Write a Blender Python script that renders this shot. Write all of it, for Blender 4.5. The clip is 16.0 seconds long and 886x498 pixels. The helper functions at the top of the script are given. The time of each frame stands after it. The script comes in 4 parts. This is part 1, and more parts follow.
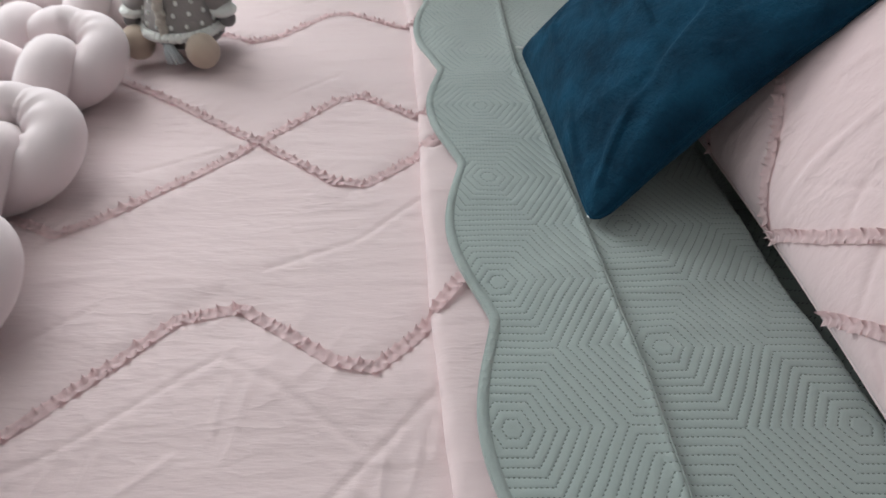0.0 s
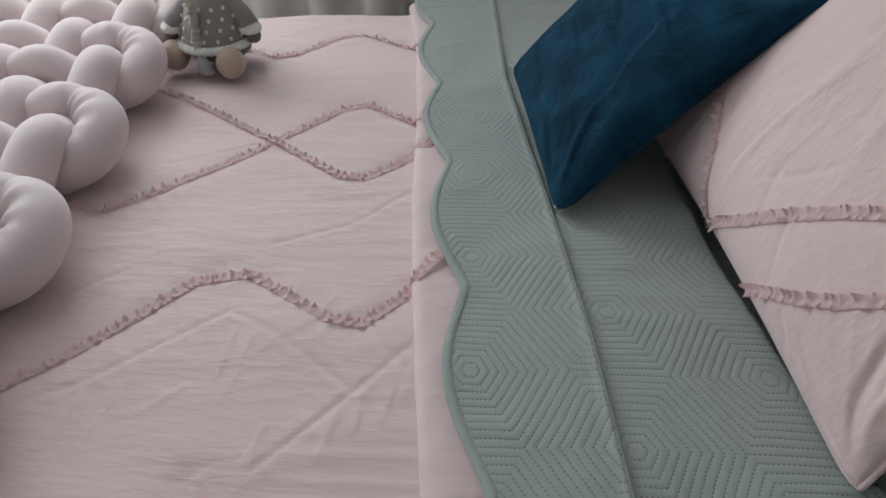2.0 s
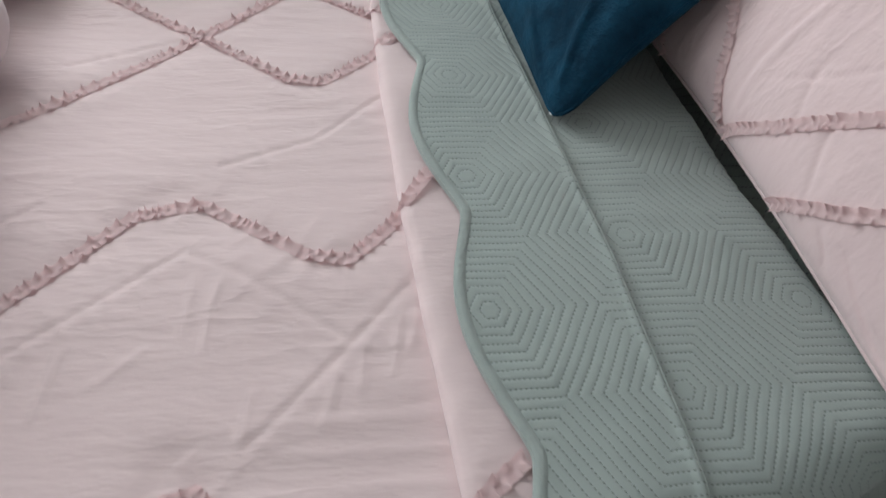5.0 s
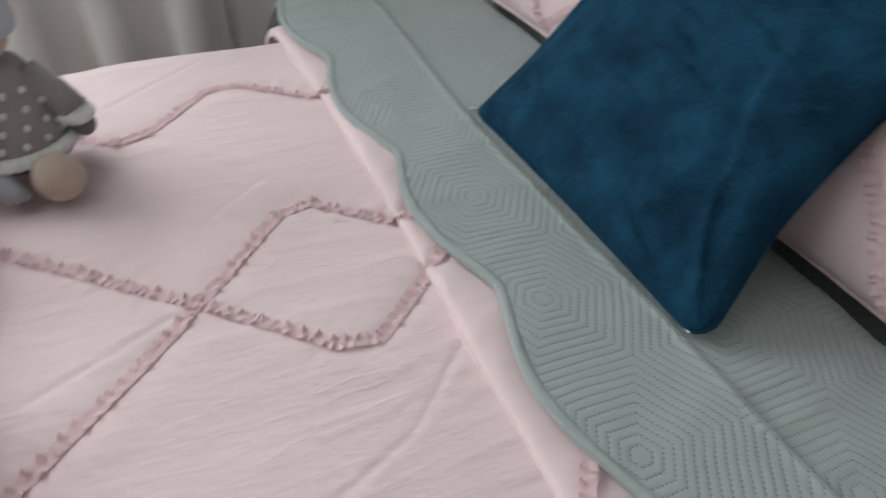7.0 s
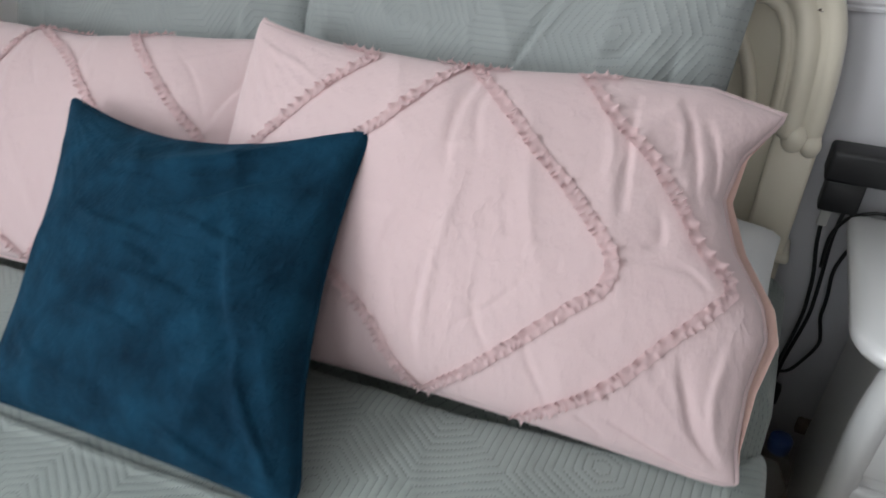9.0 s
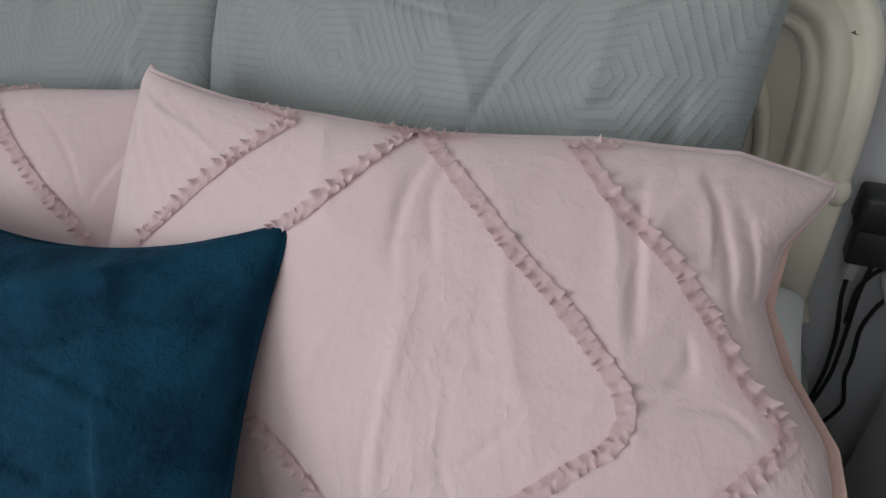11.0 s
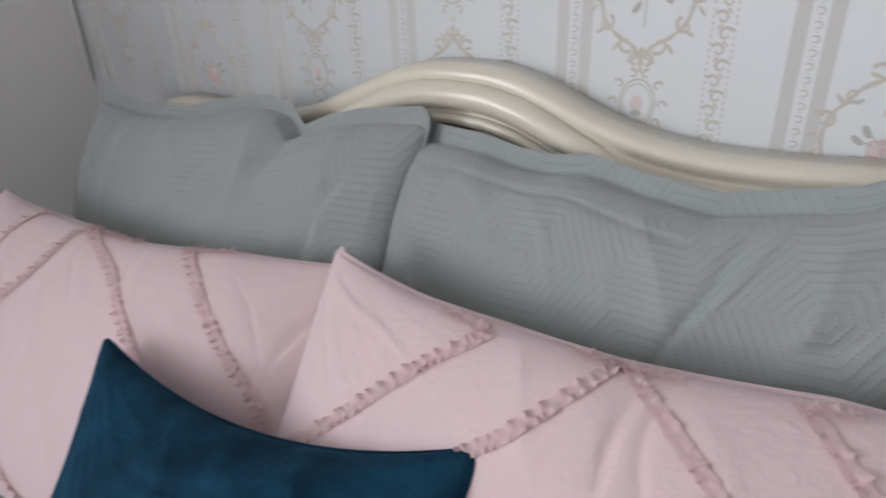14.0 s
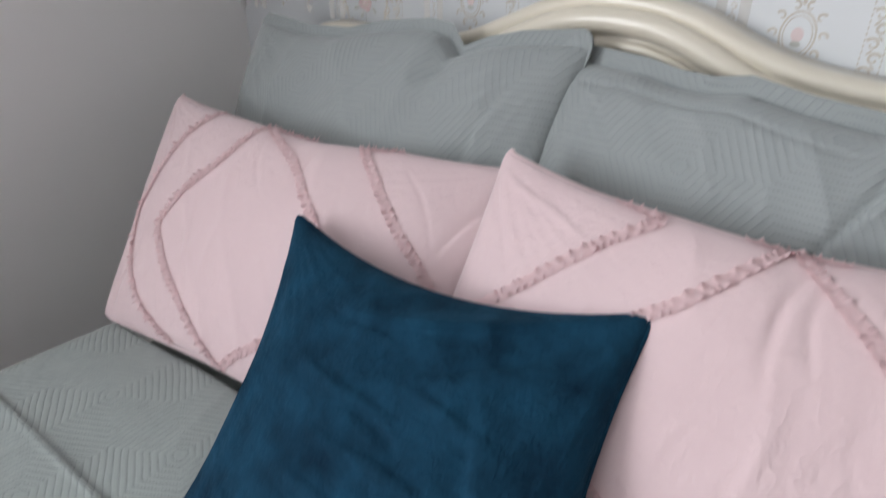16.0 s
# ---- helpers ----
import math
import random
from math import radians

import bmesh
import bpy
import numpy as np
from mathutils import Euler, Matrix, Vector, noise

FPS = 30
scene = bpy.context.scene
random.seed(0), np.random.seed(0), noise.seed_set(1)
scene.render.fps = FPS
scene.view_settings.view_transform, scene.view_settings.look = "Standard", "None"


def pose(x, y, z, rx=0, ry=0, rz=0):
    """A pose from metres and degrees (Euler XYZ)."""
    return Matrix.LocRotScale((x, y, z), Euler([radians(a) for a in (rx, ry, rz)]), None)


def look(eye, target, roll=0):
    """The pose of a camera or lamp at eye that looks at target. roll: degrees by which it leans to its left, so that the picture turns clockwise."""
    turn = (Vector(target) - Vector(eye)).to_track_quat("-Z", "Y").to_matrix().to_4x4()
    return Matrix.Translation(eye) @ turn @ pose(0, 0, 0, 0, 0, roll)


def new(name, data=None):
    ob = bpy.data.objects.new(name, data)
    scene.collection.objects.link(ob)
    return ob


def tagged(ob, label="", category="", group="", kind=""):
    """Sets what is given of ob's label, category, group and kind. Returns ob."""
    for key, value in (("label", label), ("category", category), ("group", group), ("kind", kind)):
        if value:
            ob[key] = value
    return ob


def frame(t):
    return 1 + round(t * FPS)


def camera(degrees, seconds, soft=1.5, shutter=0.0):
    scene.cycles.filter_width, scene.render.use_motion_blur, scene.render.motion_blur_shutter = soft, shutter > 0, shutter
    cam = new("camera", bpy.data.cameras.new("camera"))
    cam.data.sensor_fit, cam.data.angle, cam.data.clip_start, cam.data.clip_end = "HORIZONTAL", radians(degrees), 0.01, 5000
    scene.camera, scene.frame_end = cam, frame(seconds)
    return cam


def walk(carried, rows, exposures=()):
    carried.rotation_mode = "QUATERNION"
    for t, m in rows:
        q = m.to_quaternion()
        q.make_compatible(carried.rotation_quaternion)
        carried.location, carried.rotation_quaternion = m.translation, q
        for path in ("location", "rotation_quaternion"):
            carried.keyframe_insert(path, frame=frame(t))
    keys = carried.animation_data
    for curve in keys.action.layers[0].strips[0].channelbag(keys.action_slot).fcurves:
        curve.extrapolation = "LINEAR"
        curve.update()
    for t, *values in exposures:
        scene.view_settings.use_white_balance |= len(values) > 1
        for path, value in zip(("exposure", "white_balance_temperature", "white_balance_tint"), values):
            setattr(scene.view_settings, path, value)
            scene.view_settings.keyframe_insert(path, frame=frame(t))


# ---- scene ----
cam = camera(70.0, 16.0, shutter=0.5)
PATH = [
    (0, (0.041, 0.037, 1.121), (0.05, 1.476, -0.268), -0.2),
    (0.5, (0.078, -0.018, 1.139), (-0.042, 1.461, -0.201), -3.5),
    (1, (0.093, -0.061, 1.141), (-0.043, 1.416, -0.2), -3.3),
    (1.5, (0.095, -0.073, 1.148), (0.029, 1.405, -0.197), -1.5),
    (2, (0.094, -0.094, 1.152), (0.036, 1.409, -0.166), -0.2),
    (2.5, (0.081, -0.111, 1.146), (0.015, 1.359, -0.208), -0.2),
    (3, (0.064, -0.127, 1.123), (-0.053, 1.235, -0.336), 1.2),
    (3.2, (0.054, -0.13, 1.112), (-0.078, 1.19, -0.384), 2.1),
    (5.3, (-0.033, 0.047, 1.09), (0.234, 1.315, -0.433), 7.2),
    (5.5, (-0.052, 0.077, 1.089), (0.186, 1.356, -0.429), 6.4),
    (6, (-0.119, 0.179, 1.071), (0.046, 1.448, -0.466), 6.8),
    (6.5, (-0.169, 0.296, 1.081), (0.166, 1.634, -0.367), 2.3),
    (7, (-0.183, 0.347, 1.095), (0.409, 1.67, -0.282), 4.6),
    (7.5, (-0.166, 0.359, 1.115), (0.801, 1.463, -0.243), 1.4),
    (8, (-0.176, 0.333, 1.152), (1.162, 1.233, -0.031), 0.8),
    (8.5, (-0.13, 0.315, 1.183), (1.296, 1.084, 0.011), -0.4),
    (9, (-0.044, 0.288, 1.197), (1.418, 1.06, 0.073), -1.4),
    (9.2, (0.002, 0.281, 1.196), (1.464, 1.058, 0.073), -2.1),
    (11.3, (0.165, 0.381, 1.197), (1.665, 1.028, 0.043), -2.6),
    (11.5, (0.163, 0.382, 1.196), (1.724, 1.053, 0.141), -2.1),
    (12, (0.203, 0.404, 1.23), (1.775, 1.118, 0.22), -1.5),
    (12.5, (0.244, 0.407, 1.243), (1.848, 1.107, 0.276), -0.7),
    (13, (0.261, 0.408, 1.253), (1.89, 1.108, 0.327), -1.1),
    (13.5, (0.237, 0.443, 1.268), (1.816, 1.282, 0.371), -2.1),
    (14, (0.188, 0.488, 1.284), (1.688, 1.477, 0.405), -2.0),
    (14.5, (0.124, 0.508, 1.295), (1.558, 1.615, 0.447), -1.8),
    (15, (0.1, 0.517, 1.303), (1.525, 1.655, 0.482), -1.6),
    (15.5, (0.07, 0.521, 1.292), (1.48, 1.662, 0.449), -0.9),
    (16, (0.019, 0.529, 1.245), (1.375, 1.64, 0.283), -0.1),
]
EXPOSURES = [
    (0.0, -0.02, 6500, 5), (0.5, -0.2, 6500, 5), (1.0, -0.47, 6500, 5), (2.0, -0.44, 6500, 5), (3.0, -0.16, 6500, 5), (5.5, -0.09, 6500, 5),
    (6.5, -0.26, 6500, 5), (7.0, -0.14, 6500, 6), (7.5, 0.04, 6500, 6), (8.5, 0.27, 6500, 7), (9.0, 0.04, 6500, 9), (11.5, -0.32, 6500, 7),
    (12.5, -0.21, 6500, 9), (13.5, -0.18, 6500, 14), (14.5, -0.07, 6500, 14), (16.0, 0.06, 6500, 13),
]
walk(cam, [(t, look(eye, target, roll)) for t, eye, target, roll in PATH], EXPOSURES)

# ---- world, sun, large lights ----
world = bpy.data.worlds.new("world")
scene.world = world
world.use_nodes = True
wn = world.node_tree.nodes
sky = wn.new("ShaderNodeTexSky")
sky.sky_type, sky.sun_disc = "NISHITA", False
sky.sun_elevation, sky.sun_rotation = radians(38), radians(20)
wn["Background"].inputs[1].default_value = 0.10
world.node_tree.links.new(sky.outputs[0], wn["Background"].inputs[0])


def area_lamp(name, m, sx, sy, power, colour):
    d = bpy.data.lights.new(name, "AREA")
    d.shape, d.size, d.size_y, d.energy, d.color = "RECTANGLE", sx, sy, power, colour
    ob = new(name, d)
    ob.matrix_basis = m
    return ob


# daylight that enters by the window in the far wall
area_lamp("window_light", look((-1.35, 1.93, 1.70), (-0.9, 0.2, 1.95)), 1.5, 1.3, 58, (0.93, 0.97, 1.0))
# soft fill added from the foot side; no real window is known there
area_lamp("foot_fill_light", look((-3.05, 0.75, 1.65), (-1.0, 0.75, 2.0)), 2.0, 1.4, 13, (0.95, 0.98, 1.0))


# ---- materials ----
def mat(name):
    m = bpy.data.materials.new(name)
    m.use_nodes = True
    return m, m.node_tree.nodes, m.node_tree.links, m.node_tree.nodes["Principled BSDF"]


def math_node(nt, op, a, b=None):
    n = nt.nodes.new("ShaderNodeMath")
    n.operation = op
    for i, v in enumerate((a, b)):
        if v is None:
            continue
        if isinstance(v, (int, float)):
            n.inputs[i].default_value = v
        else:
            nt.links.new(v, n.inputs[i])
    return n.outputs[0]


def noise_node(nt, vec, scale, detail=4, rough=0.55, stretch=None):
    if stretch:
        mp = nt.nodes.new("ShaderNodeMapping")
        mp.inputs["Scale"].default_value = stretch
        nt.links.new(vec, mp.inputs["Vector"])
        vec = mp.outputs[0]
    n = nt.nodes.new("ShaderNodeTexNoise")
    n.inputs["Scale"].default_value, n.inputs["Detail"].default_value, n.inputs["Roughness"].default_value = scale, detail, rough
    nt.links.new(vec, n.inputs["Vector"])
    return n.outputs["Fac"]


def mix_colour(nt, fac, a, b):
    n = nt.nodes.new("ShaderNodeMix")
    n.data_type = "RGBA"
    nt.links.new(fac, n.inputs[0]) if not isinstance(fac, (int, float)) else None
    for sock, v in ((n.inputs[6], a), (n.inputs[7], b)):
        if isinstance(v, tuple):
            sock.default_value = (*v, 1)
        else:
            nt.links.new(v, sock)
    return n.outputs[2]


def bump_node(nt, height, strength, distance, normal=None):
    n = nt.nodes.new("ShaderNodeBump")
    n.inputs["Strength"].default_value, n.inputs["Distance"].default_value = strength, distance
    nt.links.new(height, n.inputs["Height"])
    if normal is not None:
        nt.links.new(normal, n.inputs["Normal"])
    return n.outputs[0]


def coords(nt, which="Object"):
    return nt.nodes.new("ShaderNodeTexCoord").outputs[which]


def cloth(name, c1, c2, rough=0.9, sheen=0.25, crease=0.0015, stretch=None, weave=900, crease_scale=14, sheen_tint=None):
    """Woven cloth: two tones in soft patches, fine weave, small creases."""
    m, nodes, links, p = mat(name)
    nt = m.node_tree
    v = coords(nt)
    big = noise_node(nt, v, 5, 3)
    fine = noise_node(nt, v, weave, 2)
    tone = math_node(nt, "ADD", math_node(nt, "MULTIPLY", big, 0.7), math_node(nt, "MULTIPLY", fine, 0.3))
    links.new(mix_colour(nt, tone, c1, c2), p.inputs["Base Color"])
    p.inputs["Roughness"].default_value = rough
    p.inputs["Sheen Weight"].default_value = sheen
    p.inputs["Sheen Roughness"].default_value = 0.5
    if sheen_tint:
        p.inputs["Sheen Tint"].default_value = (*sheen_tint, 1)
    b1 = bump_node(nt, noise_node(nt, v, crease_scale, 5, 0.6, stretch), 0.6, crease * 6)
    ridge = math_node(nt, "ABSOLUTE", math_node(nt, "SUBTRACT", noise_node(nt, v, crease_scale * 1.9, 3, 0.5, stretch), 0.5))
    patch = math_node(nt, "POWER", noise_node(nt, v, 4.5, 2), 3.0)
    fold = math_node(nt, "MULTIPLY", math_node(nt, "POWER", math_node(nt, "SUBTRACT", 1.0, math_node(nt, "MULTIPLY", ridge, 2.0)), 4.5), patch)
    b1 = bump_node(nt, fold, 0.7, crease * 4, b1)
    b2 = bump_node(nt, fine, 0.25, 0.0006, b1)
    links.new(b2, p.inputs["Normal"])
    return m


def thin_cloth(m, colour, share):
    """Lets part of the light through a single layer of cloth."""
    nt = m.node_tree
    p, out = nt.nodes["Principled BSDF"], nt.nodes["Material Output"]
    tr, mx = nt.nodes.new("ShaderNodeBsdfTranslucent"), nt.nodes.new("ShaderNodeMixShader")
    tr.inputs["Color"].default_value = (*colour, 1)
    mx.inputs[0].default_value = share
    nt.links.new(p.outputs[0], mx.inputs[1]), nt.links.new(tr.outputs[0], mx.inputs[2])
    nt.links.new(mx.outputs[0], out.inputs["Surface"])


def quilted(name, c1, c2, apothem=0.105, spacing=0.0128, centre=(0.055, 0.73), depth=0.0019, stitch=0.85):
    """Quilted cloth: rows of stitches in nested hexagons, puffed between the rows. Reads the UV map in metres."""
    m, nodes, links, p = mat(name)
    nt = m.node_tree
    uv = coords(nt, "UV")
    wob = nt.nodes.new("ShaderNodeTexNoise")
    wob.inputs["Scale"].default_value = 9
    nt.links.new(uv, wob.inputs["Vector"])
    vm = nt.nodes.new("ShaderNodeVectorMath")
    vm.operation = "MULTIPLY_ADD"
    nt.links.new(wob.outputs["Color"], vm.inputs[0])
    vm.inputs[1].default_value, vm.inputs[2].default_value = (0.009, 0.009, 0), (-0.0045 - centre[0], -0.0045 - centre[1], 0)
    ad = nt.nodes.new("ShaderNodeVectorMath")
    ad.operation = "ADD"
    nt.links.new(uv, ad.inputs[0]), nt.links.new(vm.outputs[0], ad.inputs[1])
    sp = nt.nodes.new("ShaderNodeSeparateXYZ")
    nt.links.new(ad.outputs[0], sp.inputs[0])
    u, v = sp.outputs[0], sp.outputs[1]
    px, py = 3.4641 * apothem, 2 * apothem

    def local(w, period, shift):
        f = math_node(nt, "FRACT", math_node(nt, "ADD", math_node(nt, "DIVIDE", w, period), 0.5 + shift))
        return math_node(nt, "MULTIPLY", math_node(nt, "SUBTRACT", f, 0.5), period)

    def hexagon(shift):
        lu, lv = local(u, px, shift), local(v, py, shift)
        au, av = math_node(nt, "ABSOLUTE", lu), math_node(nt, "ABSOLUTE", lv)
        slant = math_node(nt, "ADD", math_node(nt, "MULTIPLY", au, 0.866), math_node(nt, "MULTIPLY", av, 0.5))
        return math_node(nt, "MAXIMUM", av, slant), math_node(nt, "GREATER_THAN", slant, av)

    (da, sa), (db, sb) = hexagon(0.0), hexagon(0.5)
    d = math_node(nt, "MINIMUM", da, db)
    pick = math_node(nt, "LESS_THAN", db, da)
    slanted = math_node(nt, "ADD", math_node(nt, "MULTIPLY", sb, pick), math_node(nt, "MULTIPLY", sa, math_node(nt, "SUBTRACT", 1.0, pick)))
    f = math_node(nt, "FRACT", math_node(nt, "DIVIDE", d, spacing))
    e = math_node(nt, "ABSOLUTE", math_node(nt, "SUBTRACT", math_node(nt, "MULTIPLY", f, 2.0), 1.0))
    calm = nt.nodes.new("ShaderNodeMapRange")
    calm.inputs["From Min"].default_value, calm.inputs["From Max"].default_value = 0.0, 0.009
    nt.links.new(d, calm.inputs["Value"])
    e = math_node(nt, "MULTIPLY", e, math_node(nt, "ADD", 0.55, math_node(nt, "MULTIPLY", calm.outputs["Result"], 0.45)))
    puff = math_node(nt, "SUBTRACT", 1.0, math_node(nt, "POWER", e, 2.4))
    along = math_node(nt, "ADD", math_node(nt, "MULTIPLY", math_node(nt, "MULTIPLY", v, 1.1547), slanted),
                      math_node(nt, "MULTIPLY", u, math_node(nt, "SUBTRACT", 1.0, slanted)))
    dash = math_node(nt, "LESS_THAN", math_node(nt, "FRACT", math_node(nt, "DIVIDE", along, 0.0048)), 0.45)
    hole = math_node(nt, "MULTIPLY", math_node(nt, "GREATER_THAN", e, 0.86), dash)
    big = noise_node(nt, uv, 6, 4)
    fine = noise_node(nt, uv, 700, 2)
    tone = math_node(nt, "ADD", math_node(nt, "MULTIPLY", big, 0.75), math_node(nt, "MULTIPLY", fine, 0.25))
    base = mix_colour(nt, tone, c1, c2)
    # shade inside the needle holes, painted as dark dots in the base colour
    hole_shade = tuple(0.25 * c for c in c1)
    links.new(mix_colour(nt, math_node(nt, "MULTIPLY", hole, stitch), base, hole_shade), p.inputs["Base Color"])
    p.inputs["Roughness"].default_value = 0.8
    p.inputs["Sheen Weight"].default_value = 0.25
    h = math_node(nt, "SUBTRACT", puff, math_node(nt, "MULTIPLY", hole, 0.35))
    b0 = bump_node(nt, noise_node(nt, uv, 13, 5), 0.5, 0.008)
    h = math_node(nt, "MULTIPLY", h, math_node(nt, "ADD", 0.25, math_node(nt, "MULTIPLY", noise_node(nt, uv, 11, 3), 1.3)))
    b1 = bump_node(nt, h, 0.5, depth, b0)
    links.new(bump_node(nt, fine, 0.2, 0.0005, b1), p.inputs["Normal"])
    return m


def painted(name, c1, c2, rough=0.45, coat=0.0, bump=0.0006, scale=8):
    m, nodes, links, p = mat(name)
    nt = m.node_tree
    v = coords(nt)
    links.new(mix_colour(nt, noise_node(nt, v, scale, 5), c1, c2), p.inputs["Base Color"])
    p.inputs["Roughness"].default_value = rough
    p.inputs["Coat Weight"].default_value = coat
    p.inputs["Coat Roughness"].default_value = 0.18
    links.new(bump_node(nt, noise_node(nt, v, 160, 3), 0.3, bump), p.inputs["Normal"])
    return m


PINK = cloth("pink_cotton", (0.665, 0.512, 0.518), (0.72, 0.572, 0.574), crease=0.0011, stretch=(0.34, 1.4, 1))
PINK_P = cloth("pink_cotton_pillow", (0.66, 0.495, 0.505), (0.72, 0.56, 0.565), crease=0.0012, crease_scale=13, stretch=(1.3, 1.2, 0.5))
FRILL = cloth("pink_frill", (0.71, 0.53, 0.54), (0.76, 0.60, 0.605), crease=0.0006, crease_scale=60)
thin_cloth(FRILL, (0.88, 0.62, 0.63), 0.33)
PEACH = cloth("peach_cotton", (0.70, 0.47, 0.41), (0.76, 0.54, 0.48))
SAGE = quilted("sage_quilt", (0.275, 0.315, 0.30), (0.335, 0.37, 0.352), apothem=0.0945, spacing=0.00945, centre=(0.271, 0.25), depth=0.0013, stitch=0.72)
SAGE_S = quilted("sage_sham_quilt", (0.275, 0.30, 0.298), (0.33, 0.355, 0.35), centre=(0.227, 0.313), apothem=0.0885, spacing=0.00983, stitch=0.25, depth=0.0012)
SAGE_B = cloth("sage_binding", (0.28, 0.318, 0.303), (0.335, 0.37, 0.352), crease=0.0008, crease_scale=40)
TAUPE = cloth("pale_mauve_velvet", (0.66, 0.545, 0.555), (0.72, 0.605, 0.615), sheen=0.4, crease=0.00015, crease_scale=9)
WHITE_CLOTH = cloth("white_cotton", (0.72, 0.72, 0.73), (0.80, 0.80, 0.81))
CURTAIN = cloth("white_curtain", (0.74, 0.72, 0.70), (0.82, 0.80, 0.78), crease=0.001)
CREAM = painted("cream_lacquer", (0.70, 0.645, 0.53), (0.76, 0.70, 0.585), 0.30, 0.5)
CREAM_PANEL = painted("cream_panel", (0.62, 0.575, 0.47), (0.67, 0.62, 0.51), 0.4, 0.25)
WHITE_LACQ = painted("white_lacquer", (0.74, 0.74, 0.74), (0.80, 0.80, 0.80), 0.3, 0.4)
WALL = painted("plain_wall", (0.83, 0.81, 0.80), (0.86, 0.84, 0.83), 0.85, scale=3)
DADO = painted("grey_dado", (0.60, 0.59, 0.62), (0.65, 0.64, 0.67), 0.7, scale=3)
PAPER = painted("pale_blue_wallpaper", (0.705, 0.73, 0.745), (0.76, 0.775, 0.785), 0.8, bump=0.0004, scale=4)
BAND = painted("wallpaper_band", (0.585, 0.575, 0.555), (0.63, 0.62, 0.60), 0.8)
GOLD = painted("wallpaper_tan_print", (0.535, 0.495, 0.435), (0.63, 0.59, 0.53), 0.75, scale=60)
ROSE = painted("wallpaper_rose_print", (0.66, 0.53, 0.53), (0.74, 0.63, 0.625), 0.8, scale=90)
ROSE_D = painted("wallpaper_rose_shade", (0.57, 0.42, 0.42), (0.64, 0.50, 0.50), 0.8, scale=90)
LEAF = painted("wallpaper_leaf_print", (0.42, 0.43, 0.40), (0.53, 0.53, 0.49), 0.8, scale=90)
CEIL = painted("white_ceiling", (0.84, 0.84, 0.83), (0.87, 0.87, 0.86), 0.9)
WOOD = painted("floor_wood", (0.30, 0.235, 0.18), (0.40, 0.31, 0.24), 0.45, scale=6)
BLACK = painted("black_plastic", (0.012, 0.012, 0.013), (0.02, 0.02, 0.022), 0.4)
GREYM = painted("grey_metal", (0.42, 0.42, 0.40), (0.5, 0.5, 0.48), 0.35)
BROWN = painted("brown_card", (0.10, 0.075, 0.06), (0.15, 0.11, 0.09), 0.7)
BLUE_CAP = painted("blue_plastic", (0.03, 0.07, 0.22), (0.04, 0.09, 0.27), 0.35)

# teal-blue plush with brushed pile
NAVY, _n, _l, _p = mat("blue_plush")
_nt = NAVY.node_tree
_v = coords(_nt)
_patch = noise_node(_nt, _v, 15, 4, 0.55, (1, 1.1, 1.0))
_pile = noise_node(_nt, _v, 420, 3)
_l.new(mix_colour(_nt, math_node(_nt, "ADD", math_node(_nt, "MULTIPLY", math_node(_nt, "SUBTRACT", math_node(_nt, "MULTIPLY", _patch, 2.2), 0.6), 0.8), math_node(_nt, "MULTIPLY", _pile, 0.2)),
                  (0.0014, 0.011, 0.025), (0.0100, 0.060, 0.110)), _p.inputs["Base Color"])
_p.inputs["Roughness"].default_value = 0.9
_p.inputs["Specular IOR Level"].default_value = 0.12
_p.inputs["Sheen Weight"].default_value = 0.10
_p.inputs["Sheen Roughness"].default_value = 0.35
_p.inputs["Sheen Tint"].default_value = (0.06, 0.40, 0.65, 1)
_b = bump_node(_nt, _patch, 0.55, 0.011)
_rib = noise_node(_nt, _v, 46, 4, 0.6, (1, 0.45, 1.6))
_b = bump_node(_nt, _rib, 0.7, 0.006, _b)
_l.new(bump_node(_nt, noise_node(_nt, _v, 170, 3, 0.6), 0.8, 0.0022, bump_node(_nt, _pile, 0.6, 0.0016, _b)), _p.inputs["Normal"])

# clear plastic
CLEAR, _n, _l, _p = mat("clear_plastic")
_p.inputs["Base Color"].default_value = (0.9, 0.93, 0.95, 1)
_p.inputs["Transmission Weight"].default_value = 0.9
_p.inputs["Roughness"].default_value = 0.08
_p.inputs["IOR"].default_value = 1.33


# ---- mesh helpers ----
def mesh_ob(name, verts, faces, material, parent=None, label="", smooth=True, uvs=None, mats=None, face_mats=None):
    me = bpy.data.meshes.new(name)
    me.from_pydata([tuple(map(float, v)) for v in verts], [], faces)
    for mm in (mats or [material]):
        me.materials.append(mm)
    if face_mats is not None:
        me.polygons.foreach_set("material_index", face_mats)
    if smooth:
        me.polygons.foreach_set("use_smooth", [True] * len(me.polygons))
    if uvs is not None:
        layer = me.uv_layers.new(name="UVMap")
        idx = np.empty(len(me.loops), dtype=np.int32)
        me.loops.foreach_get("vertex_index", idx)
        layer.data.foreach_set("uv", np.asarray(uvs, dtype=np.float32)[idx].ravel())
    me.update()
    ob = new(name, me)
    if parent:
        ob.parent = parent
    if label:
        tagged(ob, label)
    return ob


def part(name, bm, material, parent, label=""):
    """Links a bmesh as one mesh object under a thing or under a part."""
    me = bpy.data.meshes.new(name)
    bm.to_mesh(me)
    bm.free()
    me.materials.append(material)
    me.polygons.foreach_set("use_smooth", [True] * len(me.polygons))
    ob = new(name, me)
    if parent:
        ob.parent = parent
    if label:
        tagged(ob, label)
    return ob


def empty(name, loc=(0, 0, 0)):
    ob = new(name)
    ob.empty_display_size = 0.05
    return ob


